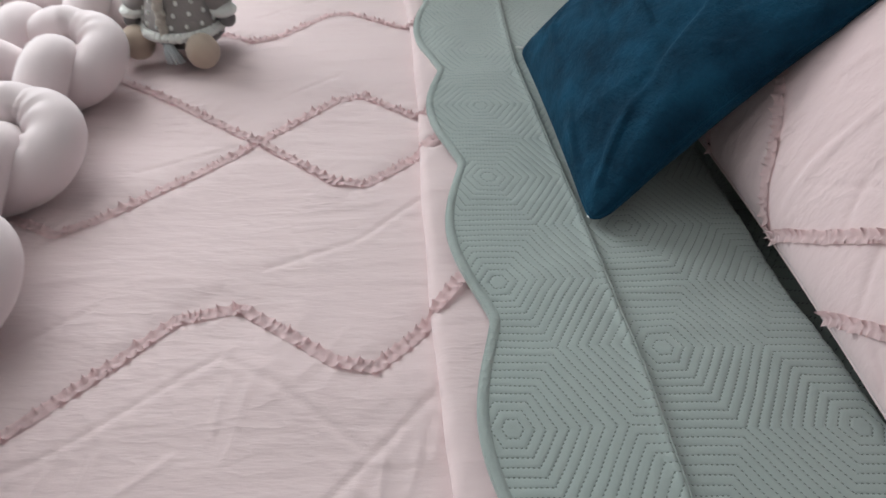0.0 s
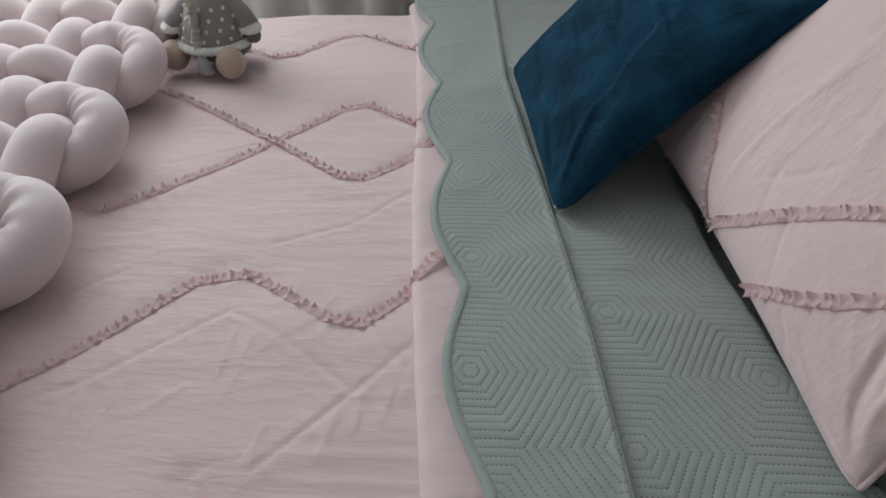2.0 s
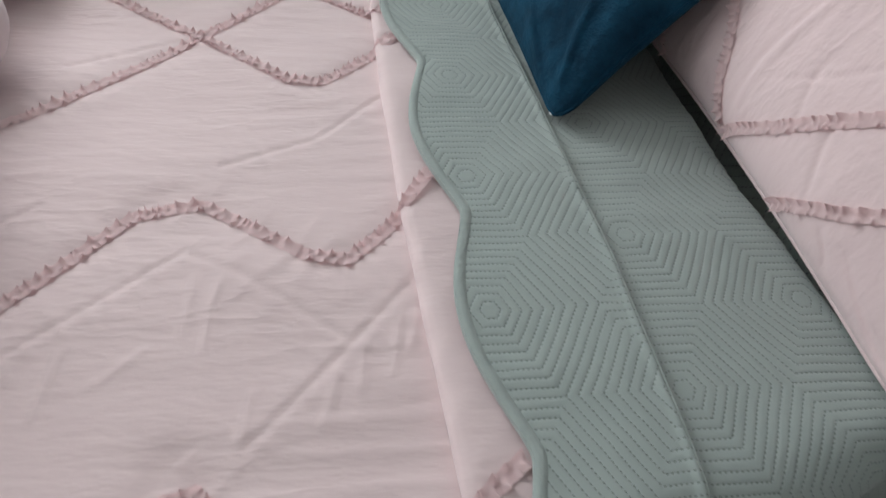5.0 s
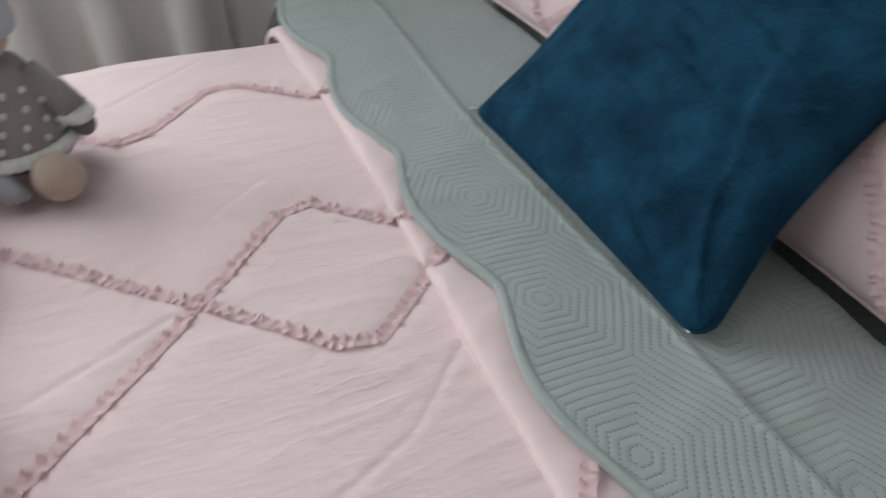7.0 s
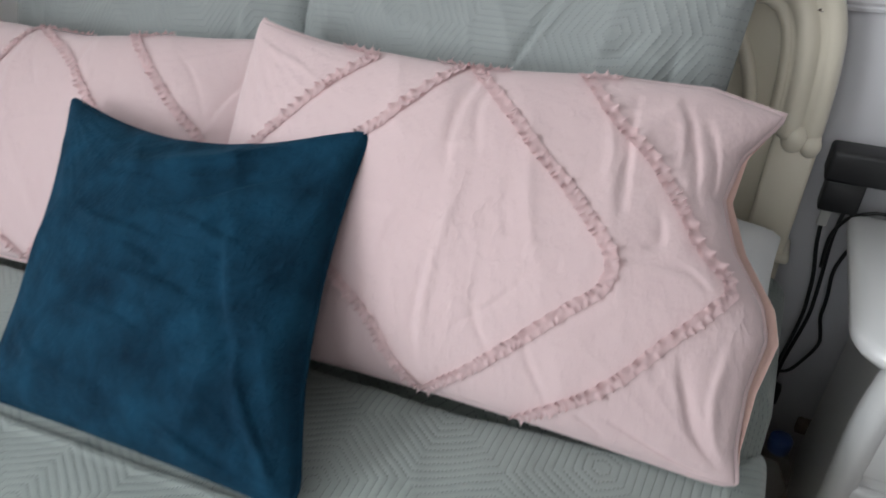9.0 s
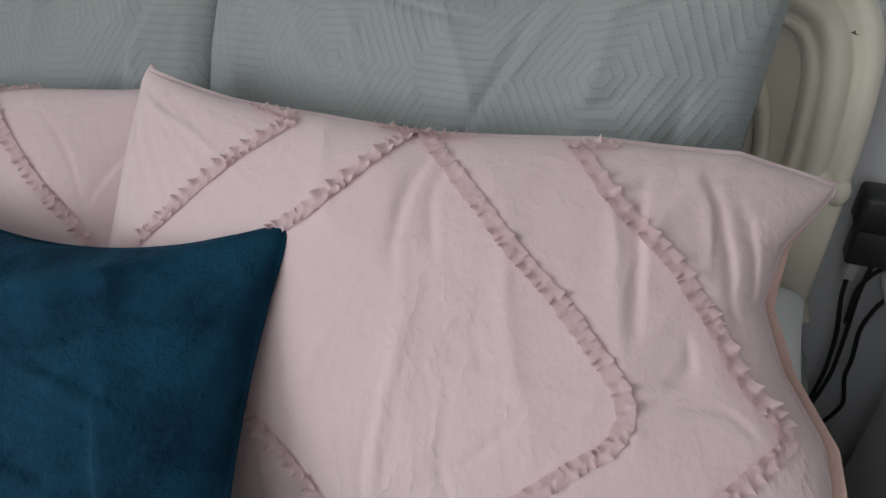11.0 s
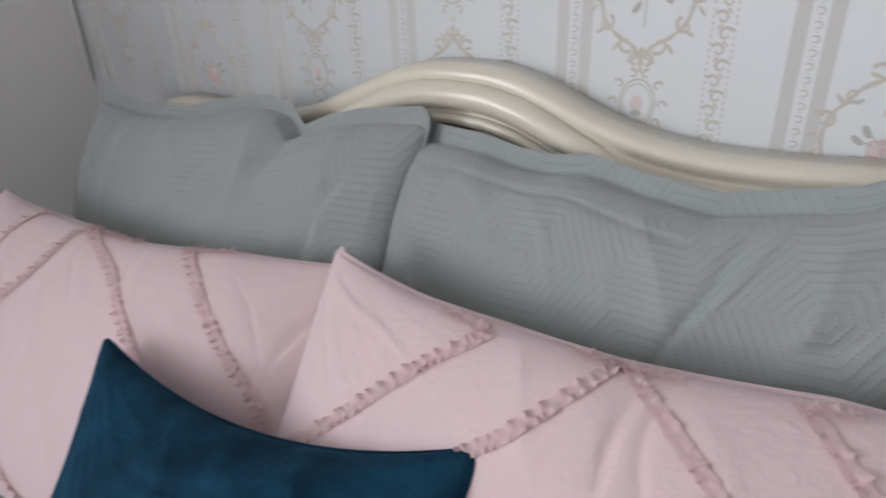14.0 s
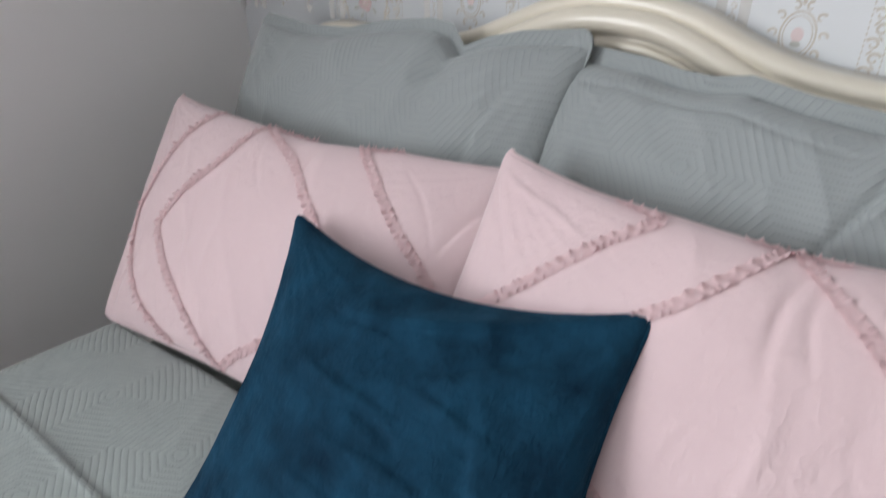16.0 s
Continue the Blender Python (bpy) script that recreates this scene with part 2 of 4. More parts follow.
def grid_faces(nu, nv, base=0, flip=False):
    out = []
    for i in range(nu - 1):
        for j in range(nv - 1):
            a = base + i * nv + j
            q = (a, a + nv, a + nv + 1, a + 1)
            out.append(q[::-1] if flip else q)
    return out


def box_bm(x0, x1, y0, y1, z0, z1, bevel=0.0, seg=2):
    bm = bmesh.new()
    bmesh.ops.create_cube(bm, size=1)
    bmesh.ops.scale(bm, vec=(x1 - x0, y1 - y0, z1 - z0), verts=bm.verts)
    bmesh.ops.translate(bm, vec=((x0 + x1) / 2, (y0 + y1) / 2, (z0 + z1) / 2), verts=bm.verts)
    if bevel:
        bmesh.ops.bevel(bm, geom=bm.edges[:], offset=bevel, segments=seg, affect="EDGES", profile=0.5)
    return bm


def tube(points, radius, sides=12, cap=True):
    """Verts and faces of a tube along points; radius is a number or one a point."""
    P = np.asarray(points, dtype=float)
    n = len(P)
    R = np.full(n, radius) if np.isscalar(radius) else np.asarray(radius, dtype=float)
    T = np.gradient(P, axis=0)
    T /= np.linalg.norm(T, axis=1)[:, None] + 1e-12
    up = np.array([0.0, 0.0, 1.0]) if abs(T[0][2]) < 0.9 else np.array([1.0, 0.0, 0.0])
    A = np.cross(T[0], up)
    A /= np.linalg.norm(A)
    verts = []
    for i in range(n):
        A = A - T[i] * (A @ T[i])
        A /= np.linalg.norm(A) + 1e-12
        B = np.cross(T[i], A)
        for k in range(sides):
            w = 2 * math.pi * k / sides
            verts.append(P[i] + R[i] * (math.cos(w) * A + math.sin(w) * B))
    faces = [(i * sides + k, i * sides + (k + 1) % sides, (i + 1) * sides + (k + 1) % sides, (i + 1) * sides + k)
             for i in range(n - 1) for k in range(sides)]
    if cap:
        faces += [tuple(range(sides))[::-1], tuple((n - 1) * sides + k for k in range(sides))]
    return verts, faces


def lathe(profile, centre, sides=32):
    verts, faces = [], []
    for r, z in profile:
        for k in range(sides):
            a = 2 * math.pi * k / sides
            verts.append((centre[0] + r * math.cos(a), centre[1] + r * math.sin(a), centre[2] + z))
    for i in range(len(profile) - 1):
        for k in range(sides):
            faces.append((i * sides + k, i * sides + (k + 1) % sides, (i + 1) * sides + (k + 1) % sides, (i + 1) * sides + k))
    return verts, faces


def smooth_line(pts, step=0.004, rounds=2):
    """Even points along a polyline with its corners rounded."""
    P = [np.asarray(p, dtype=float) for p in pts]
    for _ in range(rounds):
        Q = [P[0]]
        for a, b in zip(P, P[1:]):
            Q += [a * 0.82 + b * 0.18, a * 0.18 + b * 0.82]
        P = Q + [P[-1]]
    P = np.array(P)
    seg = np.linalg.norm(np.diff(P, axis=0), axis=1)
    s = np.concatenate([[0], np.cumsum(seg)])
    t = np.arange(0, s[-1], step)
    return np.stack([np.interp(t, s, P[:, k]) for k in range(P.shape[1])], axis=1)


def fnoise(x, y, z=0.0):
    return noise.noise(Vector((x, y, z)))


# ---- room shell ----
X0, X1, Y0, Y1, H = -3.2, 1.0, -2.4, 1.97, 2.7
tagged(part("floor", box_bm(X0, X1 + 0.15, Y0, Y1 + 0.15, -0.12, 0), WOOD, None), "dark brown wooden floor beside the bed", "floor", kind="structure")
tagged(part("ceiling", box_bm(X0, X1 + 0.15, Y0, Y1 + 0.15, H, H + 0.1), CEIL, None), "white painted ceiling", "ceiling", kind="structure")
wall_e = tagged(part("wall_east", box_bm(X1, X1 + 0.15, Y0, Y1 + 0.15, 0, H), PAPER, None), "pale blue striped floral wallpaper on the headboard wall", "wall", kind="structure")
tagged(part("wall_south", box_bm(X0 - 0.15, X1 + 0.15, Y0 - 0.15, Y0, 0, H), WALL, None), "plain light grey wall", "wall", kind="structure")


def wall_with_opening(name, along, fixed, thick, a0, a1, o0, o1, z0, z1, label):
    """A wall with one opening, as four blocks in one mesh."""
    bm = bmesh.new()
    for p, q, r, s in ((a0, o0, 0, H), (o1, a1, 0, H), (o0, o1, 0, z0), (o0, o1, z1, H)):
        lo, hi = min(fixed, fixed + thick), max(fixed, fixed + thick)
        b = box_bm(p, q, lo, hi, r, s) if along == "x" else box_bm(lo, hi, p, q, r, s)
        me = bpy.data.meshes.new("tmp")
        b.to_mesh(me)
        b.free()
        bm.from_mesh(me)
        bpy.data.meshes.remove(me)
    ob = part(name, bm, WALL, None)
    ob.data.polygons.foreach_set("use_smooth", [False] * len(ob.data.polygons))
    return tagged(ob, label, "wall", kind="structure")


wall_with_opening("wall_north", "x", Y1, 0.15, X0, X1, -2.1, -0.6, 0.9, 2.4, "plain light grey wall beside the bed with a window")
# unseen wall; its opening is made up to go with the fill lamp
wall_with_opening("wall_west", "y", X0, -0.15, Y0, Y1 + 0.15, -0.25, 1.75, 0.85, 2.35, "plain light grey wall with an added opening at the foot end")

# lower wall below the chair rail, and the rail with its two steps
tagged(part("trim", box_bm(X1 - 0.006, X1 - 0.0005, Y0, 0.9, 0.0, 1.004), DADO, None), "plain grey lower wall under the chair rail", "wall panel", kind="structure")
rail_prof = [(0.0, 0.955), (0.010, 0.957), (0.013, 0.968), (0.009, 0.974), (0.016, 0.984), (0.016, 1.000), (0.010, 1.008), (0.006, 1.016), (0.0, 1.018)]
rv, rf = [], []
for yy in (Y0, 0.9):
    rv += [(X1 - 0.006 - 0.6 * d, yy, 0.972 + 0.45 * (z - 0.955)) for d, z in rail_prof]
k = len(rail_prof)
rf = [(i, i + 1, k + i + 1, k + i) for i in range(k - 1)]
tagged(mesh_ob("trim", rv, rf, DADO, smooth=False), "moulded grey chair rail along the wall", "chair rail", kind="structure")
# pale bead in the corner of the two walls
cv, cf = tube([(X1 - 0.006, Y1 - 0.006, 1.02), (X1 - 0.006, Y1 - 0.006, H)], 0.006, 8)
tagged(mesh_ob("trim", cv, cf, CEIL), "thin white corner bead", "trim", kind="structure")


# ---- bed: mattress, frame, headboard ----
BED_Y0, BED_Y1 = 0.20, 1.47
bed = tagged(empty("bed"), "cream lacquered bed with a moulded curved headboard", "bed")
part("side_rail", box_bm(-1.12, 0.94, BED_Y0 - 0.035, BED_Y0 - 0.005, 0.20, 0.40, 0.008), CREAM, bed)
part("side_rail", box_bm(-1.12, 0.94, BED_Y1 + 0.005, BED_Y1 + 0.035, 0.20, 0.40, 0.008), CREAM, bed)
part("foot_rail", box_bm(-1.16, -1.12, BED_Y0 - 0.035, BED_Y1 + 0.035, 0.0, 0.46, 0.008), CREAM, bed)
part("slat_base", box_bm(-1.12, 0.93, BED_Y0, BED_Y1, 0.20, 0.30, 0.004), CREAM_PANEL, bed)
tagged(part("mattress", box_bm(-1.10, 0.915, BED_Y0 + 0.005, BED_Y1 - 0.005, 0.30, 0.492, 0.04, 4), WHITE_CLOTH, None), "white mattress under the bedding", "mattress")

YC = 0.95
HALF = [(0.0, 1.133), (0.06, 1.130), (0.12, 1.115), (0.20, 1.080), (0.27, 1.060), (0.34, 1.052), (0.42, 1.053),
        (0.53, 1.060), (0.62, 1.063), (0.67, 1.055), (0.71, 1.030), (0.735, 0.99), (0.748, 0.95), (0.754, 0.90), (0.757, 0.84), (0.757, 0.80)]
right = [np.array((YC - d, z)) for d, z in HALF]
left = [np.array((YC + d, z - 0.034 * min(1.0, max(0.0, (d - 0.20) / 0.22)))) for d, z in HALF[1:]]
OUT = smooth_line(left[::-1] + right, 0.008, 2)


def offset_line(L, d):
    """The line L moved d inwards (towards the inside of the headboard)."""
    T = np.gradient(L, axis=0)
    T /= np.linalg.norm(T, axis=1)[:, None]
    N = np.stack([T[:, 1], -T[:, 0]], axis=1)
    inward = np.where((N @ np.array((0, -1.0)) + (L[:, 0] - YC) * -N[:, 0] * -0.0)[:, None] >= -2, N, N)
    c = np.array((YC, 0.75)) - L
    s = np.sign((inward * c).sum(1))
    s[s == 0] = 1
    return L + inward * s[:, None] * d


def sweep(L, prof, name, material, parent):
    """A moulding along L: prof holds (inset, x)."""
    rows = [np.column_stack([np.full(len(L), x), offset_line(L, d)]) for d, x in prof]
    n, m = len(L), len(prof)
    verts = [rows[j][i] for i in range(n) for j in range(m)]
    faces = [(i * m + j, i * m + (j + 1) % m, (i + 1) * m + (j + 1) % m, (i + 1) * m + j) for i in range(n - 1) for j in range(m)]
    faces += [tuple(range(m))[::-1], tuple((n - 1) * m + j for j in range(m))]
    return mesh_ob(name, verts, faces, material, parent)


rail = [(0.0, 0.985), (0.0, 0.945), (0.004, 0.934), (0.012, 0.929), (0.022, 0.930), (0.028, 0.935), (0.031, 0.932), (0.036, 0.925), (0.044, 0.921),
        (0.052, 0.923), (0.058, 0.930), (0.061, 0.936), (0.064, 0.933), (0.069, 0.931), (0.074, 0.935), (0.077, 0.943), (0.080, 0.985)]
sweep(OUT, rail, "top_rail", CREAM, bed)
# inner panel
py_ = np.linspace(YC - 0.70, YC + 0.70, 90)
pz_ = np.interp(py_, OUT[::-1, 0], OUT[::-1, 1]) - 0.05 - 0.05 * np.clip((np.abs(py_ - YC) - 0.6) / 0.1, 0, 1)
n = len(py_)
pv = [(0.948, y, z) for y, z in zip(py_, pz_)] + [(0.948, y, 0.34) for y in py_] + [(0.982, y, z) for y, z in zip(py_, pz_)] + [(0.982, y, 0.34) for y in py_]
pf = [(i, i + 1, n + i + 1, n + i) for i in range(n - 1)] + [(2 * n + i, 3 * n + i, 3 * n + i + 1, 2 * n + i + 1) for i in range(n - 1)]
pf += [(i, 2 * n + i, 2 * n + i + 1, i + 1) for i in range(n - 1)]
mesh_ob("panel", pv, pf, CREAM_PANEL, bed, smooth=False)
mesh_ob("paint_chip", [(0.9185, 0.2385, 0.984), (0.9185, 0.2480, 0.9855), (0.9185, 0.2440, 0.9885), (0.9185, 0.2420, 0.9835)], [(0, 1, 2, 3)], BROWN, bed, "small dark chip in the lacquer", smooth=False)
# raised bead over the crest, tapering out at both ends
mid = OUT[(OUT[:, 0] > YC - 0.27) & (OUT[:, 0] < YC + 0.27)]
for d, r, span, x in ((0.040, 0.019, 0.265, 0.926), (0.074, 0.0085, 0.22, 0.928), (0.092, 0.007, 0.19, 0.936)):
    line = offset_line(OUT, d)
    line = line[np.abs(OUT[:, 0] - YC) < span]
    a = np.abs(line[:, 0] - YC) / np.abs(line[:, 0] - YC).max()
    tv, tf = tube(np.column_stack([np.full(len(line), x), line]), r * np.clip(1.04 - a ** 5, 0.08, 1), 14)
    mesh_ob("crest_bead", tv, tf, CREAM, bed)
# thin curved bead round each end panel
for sgn in (-1, 1):
    arc = [np.array((0.944, YC + sgn * (0.655 - 0.11 * (1 - math.cos(a)) + 0.0), 0.80 + 0.185 * math.sin(a))) for a in np.linspace(-0.05, 1.45, 26)]
    arc = [np.array((0.944, YC + sgn * 0.662, 0.40))] + arc
    tv, tf = tube(smooth_line(arc, 0.006, 1), 0.0095, 10)
    mesh_ob("panel_bead", tv, tf, CREAM, bed)
    # rounded ends of the rail's two rolls, then the post with its ring
    for off, r, zz in ((0.746, 0.014, 0.797), (0.722, 0.018, 0.806)):
        bm = bmesh.new()
        bmesh.ops.create_uvsphere(bm, u_segments=16, v_segments=10, radius=r)
        bmesh.ops.scale(bm, vec=(1, 1, 1.25), verts=bm.verts)
        bmesh.ops.translate(bm, vec=(0.936, YC + sgn * off, zz), verts=bm.verts)
        part("scroll_end", bm, CREAM, bed)
    ya, yb = sorted((YC + sgn * 0.695, YC + sgn * 0.757))
    part("post", box_bm(0.932, 0.984, ya, yb, 0.0, 0.815, 0.006), CREAM, bed)
    part("post_ring", box_bm(0.922, 0.990, ya - 0.010, yb + 0.010, 0.600, 0.614, 0.006, 3), CREAM, bed)


# ---- bedding surfaces ----
def roll_over(s, s0, s1, r):
    """Across the bed: a length s along the cloth gives y and the drop below the top."""
    if s < s0:
        a = (s0 - s) / r
        return (s0 - r * math.sin(a), r * (1 - math.cos(a))) if a < math.pi / 2 else (s0 - r, r + (s0 - s) - r * math.pi / 2)
    if s > s1:
        a = (s - s1) / r
        return (s1 + r * math.sin(a), r * (1 - math.cos(a))) if a < math.pi / 2 else (s1 + r, r + (s - s1) - r * math.pi / 2)
    return s, 0.0


# frills on the comforter: zigzag lines over its length, as (x, s)
LINES = [
    [(-1.05, 1.05), (-0.83, 1.33), (-0.60, 1.19), (-0.40, 1.245), (-0.30, 1.187), (-0.165, 1.337), (-0.012, 1.243), (0.03, 1.26)],
    [(-1.0, 1.02), (-0.70, 1.16), (-0.475, 1.03), (-0.238, 0.860), (-0.083, 0.738), (0.014, 0.825), (0.045, 0.85)],
    [(-1.05, 0.66), (-0.82, 0.80), (-0.50, 0.665), (-0.452, 0.640), (-0.238, 0.860), (-0.107, 1.012), (0.003, 0.930), (0.03, 0.91)],
    [(-1.05, 0.33), (-0.80, 0.53), (-0.46, 0.322), (-0.42, 0.325), (-0.221, 0.541), (-0.042, 0.424), (0.028, 0.492), (0.07, 0.556)],
    [(-1.0, 0.08), (-0.68, 0.20), (-0.36, 0.03), (-0.31, 0.025), (-0.175, 0.218), (-0.055, 0.105), (-0.01, 0.088), (0.058, 0.155), (0.119, 0.203)],
]
TUCKS = [
    [(-0.62, 0.17), (-0.34, 0.335), (-0.198, 0.451), (-0.137, 0.419), (-0.03, 0.34)], [(-0.115, 0.235), (-0.053, 0.302), (-0.014, 0.348), (0.038, 0.408), (0.085, 0.478)],
    [(-0.175, 0.586), (-0.065, 0.638), (0.015, 0.720)], [(-0.40, 0.78), (-0.27, 0.85)],
    [(-0.23, 0.985), (-0.135, 1.066)], [(-0.33, 1.30), (-0.18, 1.42)], [(-0.30, 0.08), (-0.17, 0.12)], [(-0.46, 0.44), (-0.36, 0.52)],
]
# short crumples that run out from the tucks
CRUMPLES = [
    [(-0.017, 0.285), (-0.014, 0.335)], [(-0.121, 0.240), (-0.116, 0.285)], [(-0.297, 0.270), (-0.293, 0.335)], [(0.012, 0.300), (0.022, 0.362)], [(-0.050, 0.250), (-0.040, 0.300)],
    [(-0.255, 0.300), (-0.215, 0.335)], [(-0.345, 0.250), (-0.330, 0.320)], [(-0.165, 0.330), (-0.160, 0.405)], [(-0.185, 0.350), (-0.183, 0.420)], [(0.035, 0.335), (0.040, 0.390)],
    [(-0.360, 0.600), (-0.300, 0.606)], [(-0.440, 0.560), (-0.370, 0.572)], [(-0.150, 0.660), (-0.070, 0.668)], [(-0.130, 0.700), (-0.040, 0.712)], [(-0.330, 0.560), (-0.270, 0.566)],
]
C_S0, C_S1, C_R = 0.175, 1.440, 0.095


def fold_x(y):
    return float(np.interp(y, (0.0, 0.174, 0.35, 0.514, 0.71, 0.947, 1.227, 1.5, 1.7), (0.085, 0.063, 0.044, 0.029, 0.016, 0.006, -0.014, -0.05, -0.07)))


def line_field(px, py, lines):
    """Distance to the nearest of the lines, and the length along it."""
    best, along = np.full(np.shape(px), 9.0), np.zeros(np.shape(px))
    for k, L in enumerate(lines):
        for a, b in zip(L, L[1:]):
            dx, dy = b[0] - a[0], b[1] - a[1]
            n = math.hypot(dx, dy)
            t = np.clip(((px - a[0]) * dx + (py - a[1]) * dy) / (n * n), 0, 1)
            d = np.hypot(px - a[0] - t * dx, py - a[1] - t * dy)
            along = np.where(d < best, t * n + 3.7 * k + a[0], along)
            best = np.minimum(best, d)
    return best, along


def comforter_z(x, s, fields=None):
    """Puffs, creases, tucks and their puckers on the comforter, above its plain top."""
    if fields is None:
        fields = [float(q) for L in (LINES, TUCKS, CRUMPLES) for q in line_field(np.float64(x), np.float64(s), L)]
    df, af, dt, at_, dc, _ = fields
    z = 0.006 * fnoise(x * 3.1, s * 3.1, 1.7) + 0.004 * fnoise(x * 7, s * 8, 4.2)
    z += 0.0030 * (1 - abs(fnoise(x * 5 + 0.6 * fnoise(x * 4, s * 4, 9), s * 30, 7.7))) ** 4 * max(0, fnoise(x * 2.5, s * 2.5, 3.3) + 0.35)
    z -= 0.0028 * math.exp(-(df / 0.022) ** 2)
    z -= 0.0015 * math.exp(-(dt / 0.0030) ** 2) - 0.0004 * math.exp(-((dt - 0.010) / 0.007) ** 2)
    if dt < 0.09:
        z += 0.0014 * math.exp(-(dt / 0.035) ** 2) * (1 - abs(fnoise(at_ * 26, dt * 9, 2.2))) ** 5
    if df < 0.09:
        z += 0.0016 * math.exp(-((df - 0.018) / 0.026) ** 2) * (1 - abs(fnoise(af * 30, df * 8, 5.2))) ** 4
    if dc < 0.02:
        z += 0.0013 * math.exp(-(dc / 0.0036) ** 2)
    return z


def comforter_at(x, s, fields=None):
    y, drop = roll_over(s, C_S0 + 0.02 * fnoise(x * 3, 0, 5), C_S1 + 0.10 * min(0, x + 0.05) + 0.015 * fnoise(x * 4, 9, 5), C_R)
    return np.array((x, y, 0.560 - drop + comforter_z(x, s, fields)))


comforter = tagged(empty("comforter"), "pale pink cotton comforter with zigzag ruffle trim, spread over the bed", "comforter")
xs = np.concatenate([np.arange(-1.14, -0.56, 0.02), np.arange(-0.56, 0.10, 0.0038)])
ss = np.concatenate([np.arange(-0.30, 0.0, 0.010), np.arange(0.0, 1.46, 0.0044), np.arange(1.46, 1.85, 0.010)])
gx, gs = np.meshgrid(xs, ss, indexing="ij")
grids = np.stack([q for L in (LINES, TUCKS, CRUMPLES) for q in line_field(gx, gs, L)], axis=-1).tolist()
verts = [comforter_at(x, s, grids[i][j]) for i, x in enumerate(xs) for j, s in enumerate(ss)]
mesh_ob("cover", verts, grid_faces(len(xs), len(ss)), PINK, comforter)

# the turned-back edge: a soft roll, then a flat layer that runs under the quilt
prof = [(0.22, 0.0), (0.16, 0.010), (0.12, 0.012), (0.06, 0.013), (0.04, 0.0135), (0.025, 0.0145), (0.013, 0.0145), (0.005, 0.0125), (0.0008, 0.008), (0.0, 0.003), (0.002, -0.004)]
verts, ss2 = [], np.arange(-0.30, 1.85, 0.008)
for s in ss2:
    pinch = sum(math.exp(-((s - c) / 0.010) ** 2) for c in (0.936, 0.835, 1.246))
    for d, h in prof:
        x = fold_x(s) + d * 1.0 + 0.002 * fnoise(s * 9, 3, 1)
        y, drop = roll_over(s, C_S0, C_S1 + 0.02, C_R + 0.010)
        h = h + 0.0022 * (d < 0.10) * (1 - abs(fnoise((s - 1.1 * d) * 17, d * 14, 6.1))) ** 5
        hh = h * (1 + 0.35 * fnoise(s * 6, 1, 2) - 0.55 * pinch * (d < 0.03)) + 0.004 * pinch * (d < 0.01)
        verts.append((x, y, 0.562 - drop * 0.95 + hh))
mesh_ob("folded_edge", verts, grid_faces(len(ss2), len(prof), flip=True), PINK, comforter)


def frill(points, normals, name, parent, width=0.0088, seed=0, lift=0.0):
    """A gathered strip along points: sewn down the middle, both edges thrown into uneven pleats that lean along the seam."""
    rnd = random.Random(seed)
    P, N = np.asarray(points), np.asarray(normals)
    T = np.gradient(P, axis=0)
    T /= np.linalg.norm(T, axis=1)[:, None] + 1e-9
    B = np.cross(N, T)
    ws = (-1.0, -0.8, -0.55, -0.25, 0.0, 0.25, 0.55, 0.8, 1.0)
    n = len(P)
    step = np.linalg.norm(np.diff(P, axis=0, prepend=P[:1]), axis=1)
    sides = []
    for sg in (0, 1):
        # each pleat has a length, a height, a lean and a reach of its own
        ph, rows, left = rnd.random(), [], 0.0
        cur, nxt = None, [rnd.uniform(0.3, 1.5) for _ in range(3)]
        for i in range(n):
            if left <= 0:
                lam = rnd.uniform(0.0045, 0.020)
                left += lam
                cur, nxt = nxt, [rnd.uniform(0.1, 1.5), rnd.uniform(-1.2, 1.6), rnd.uniform(0.4, 1.4)]
            q = 1 - left / lam
            e = q * q * (3 - 2 * q)
            rows.append([ph + q] + [a + (b - a) * e for a, b in zip(cur, nxt)])
            left -= step[i]
            if left <= 0:
                ph += 1
        sides.append(rows)
    verts = []
    for i in range(n):
        for w in ws:
            ph, f, lean, reach = sides[1 if w > 0 else 0][i]
            a, q = abs(w), 2 * math.pi * ph
            fold = 0.5 + 0.5 * math.sin(q)
            lat = math.copysign(width, w) * a * (0.76 + 0.24 * reach * (0.7 + 0.3 * math.sin(q + 0.9)))
            hgt = 0.0008 + lift + a ** 1.2 * (0.0008 + 0.0058 * f * fold ** 1.2) + 0.0010 * (1 - a) * fold
            slip = a * (0.0021 * math.cos(q) + 0.0017 * lean * fold)
            verts.append(P[i] + B[i] * lat + N[i] * hgt + T[i] * slip)
    return mesh_ob(name, verts, grid_faces(n, len(ws)), FRILL, parent)


def comforter_frill(L, seed):
    pts = smooth_line([np.array((x, s)) for x, s in L], 0.0014, 1)
    P = []
    for x, s in pts:
        p = comforter_at(x, s)
        over = x - fold_x(s)
        if over > -0.004:
            p[2] += 0.017 * min(1.0, (over + 0.004) / 0.010) + 0.002
        P.append(p)
    P = np.array(P)
    P[:, 2] = np.convolve(np.pad(P[:, 2], 4, mode="edge"), np.ones(9) / 9, mode="valid")
    N = []
    for x, s in pts:
        a = (C_S0 - s) / C_R
        t = min(max(a, 0), math.pi / 2)
        N.append((0, -math.sin(t), math.cos(t)))
    frill(P, N, "ruffle", comforter, seed=seed)


for k, L in enumerate(LINES):
    comforter_frill(L, 10 + k)


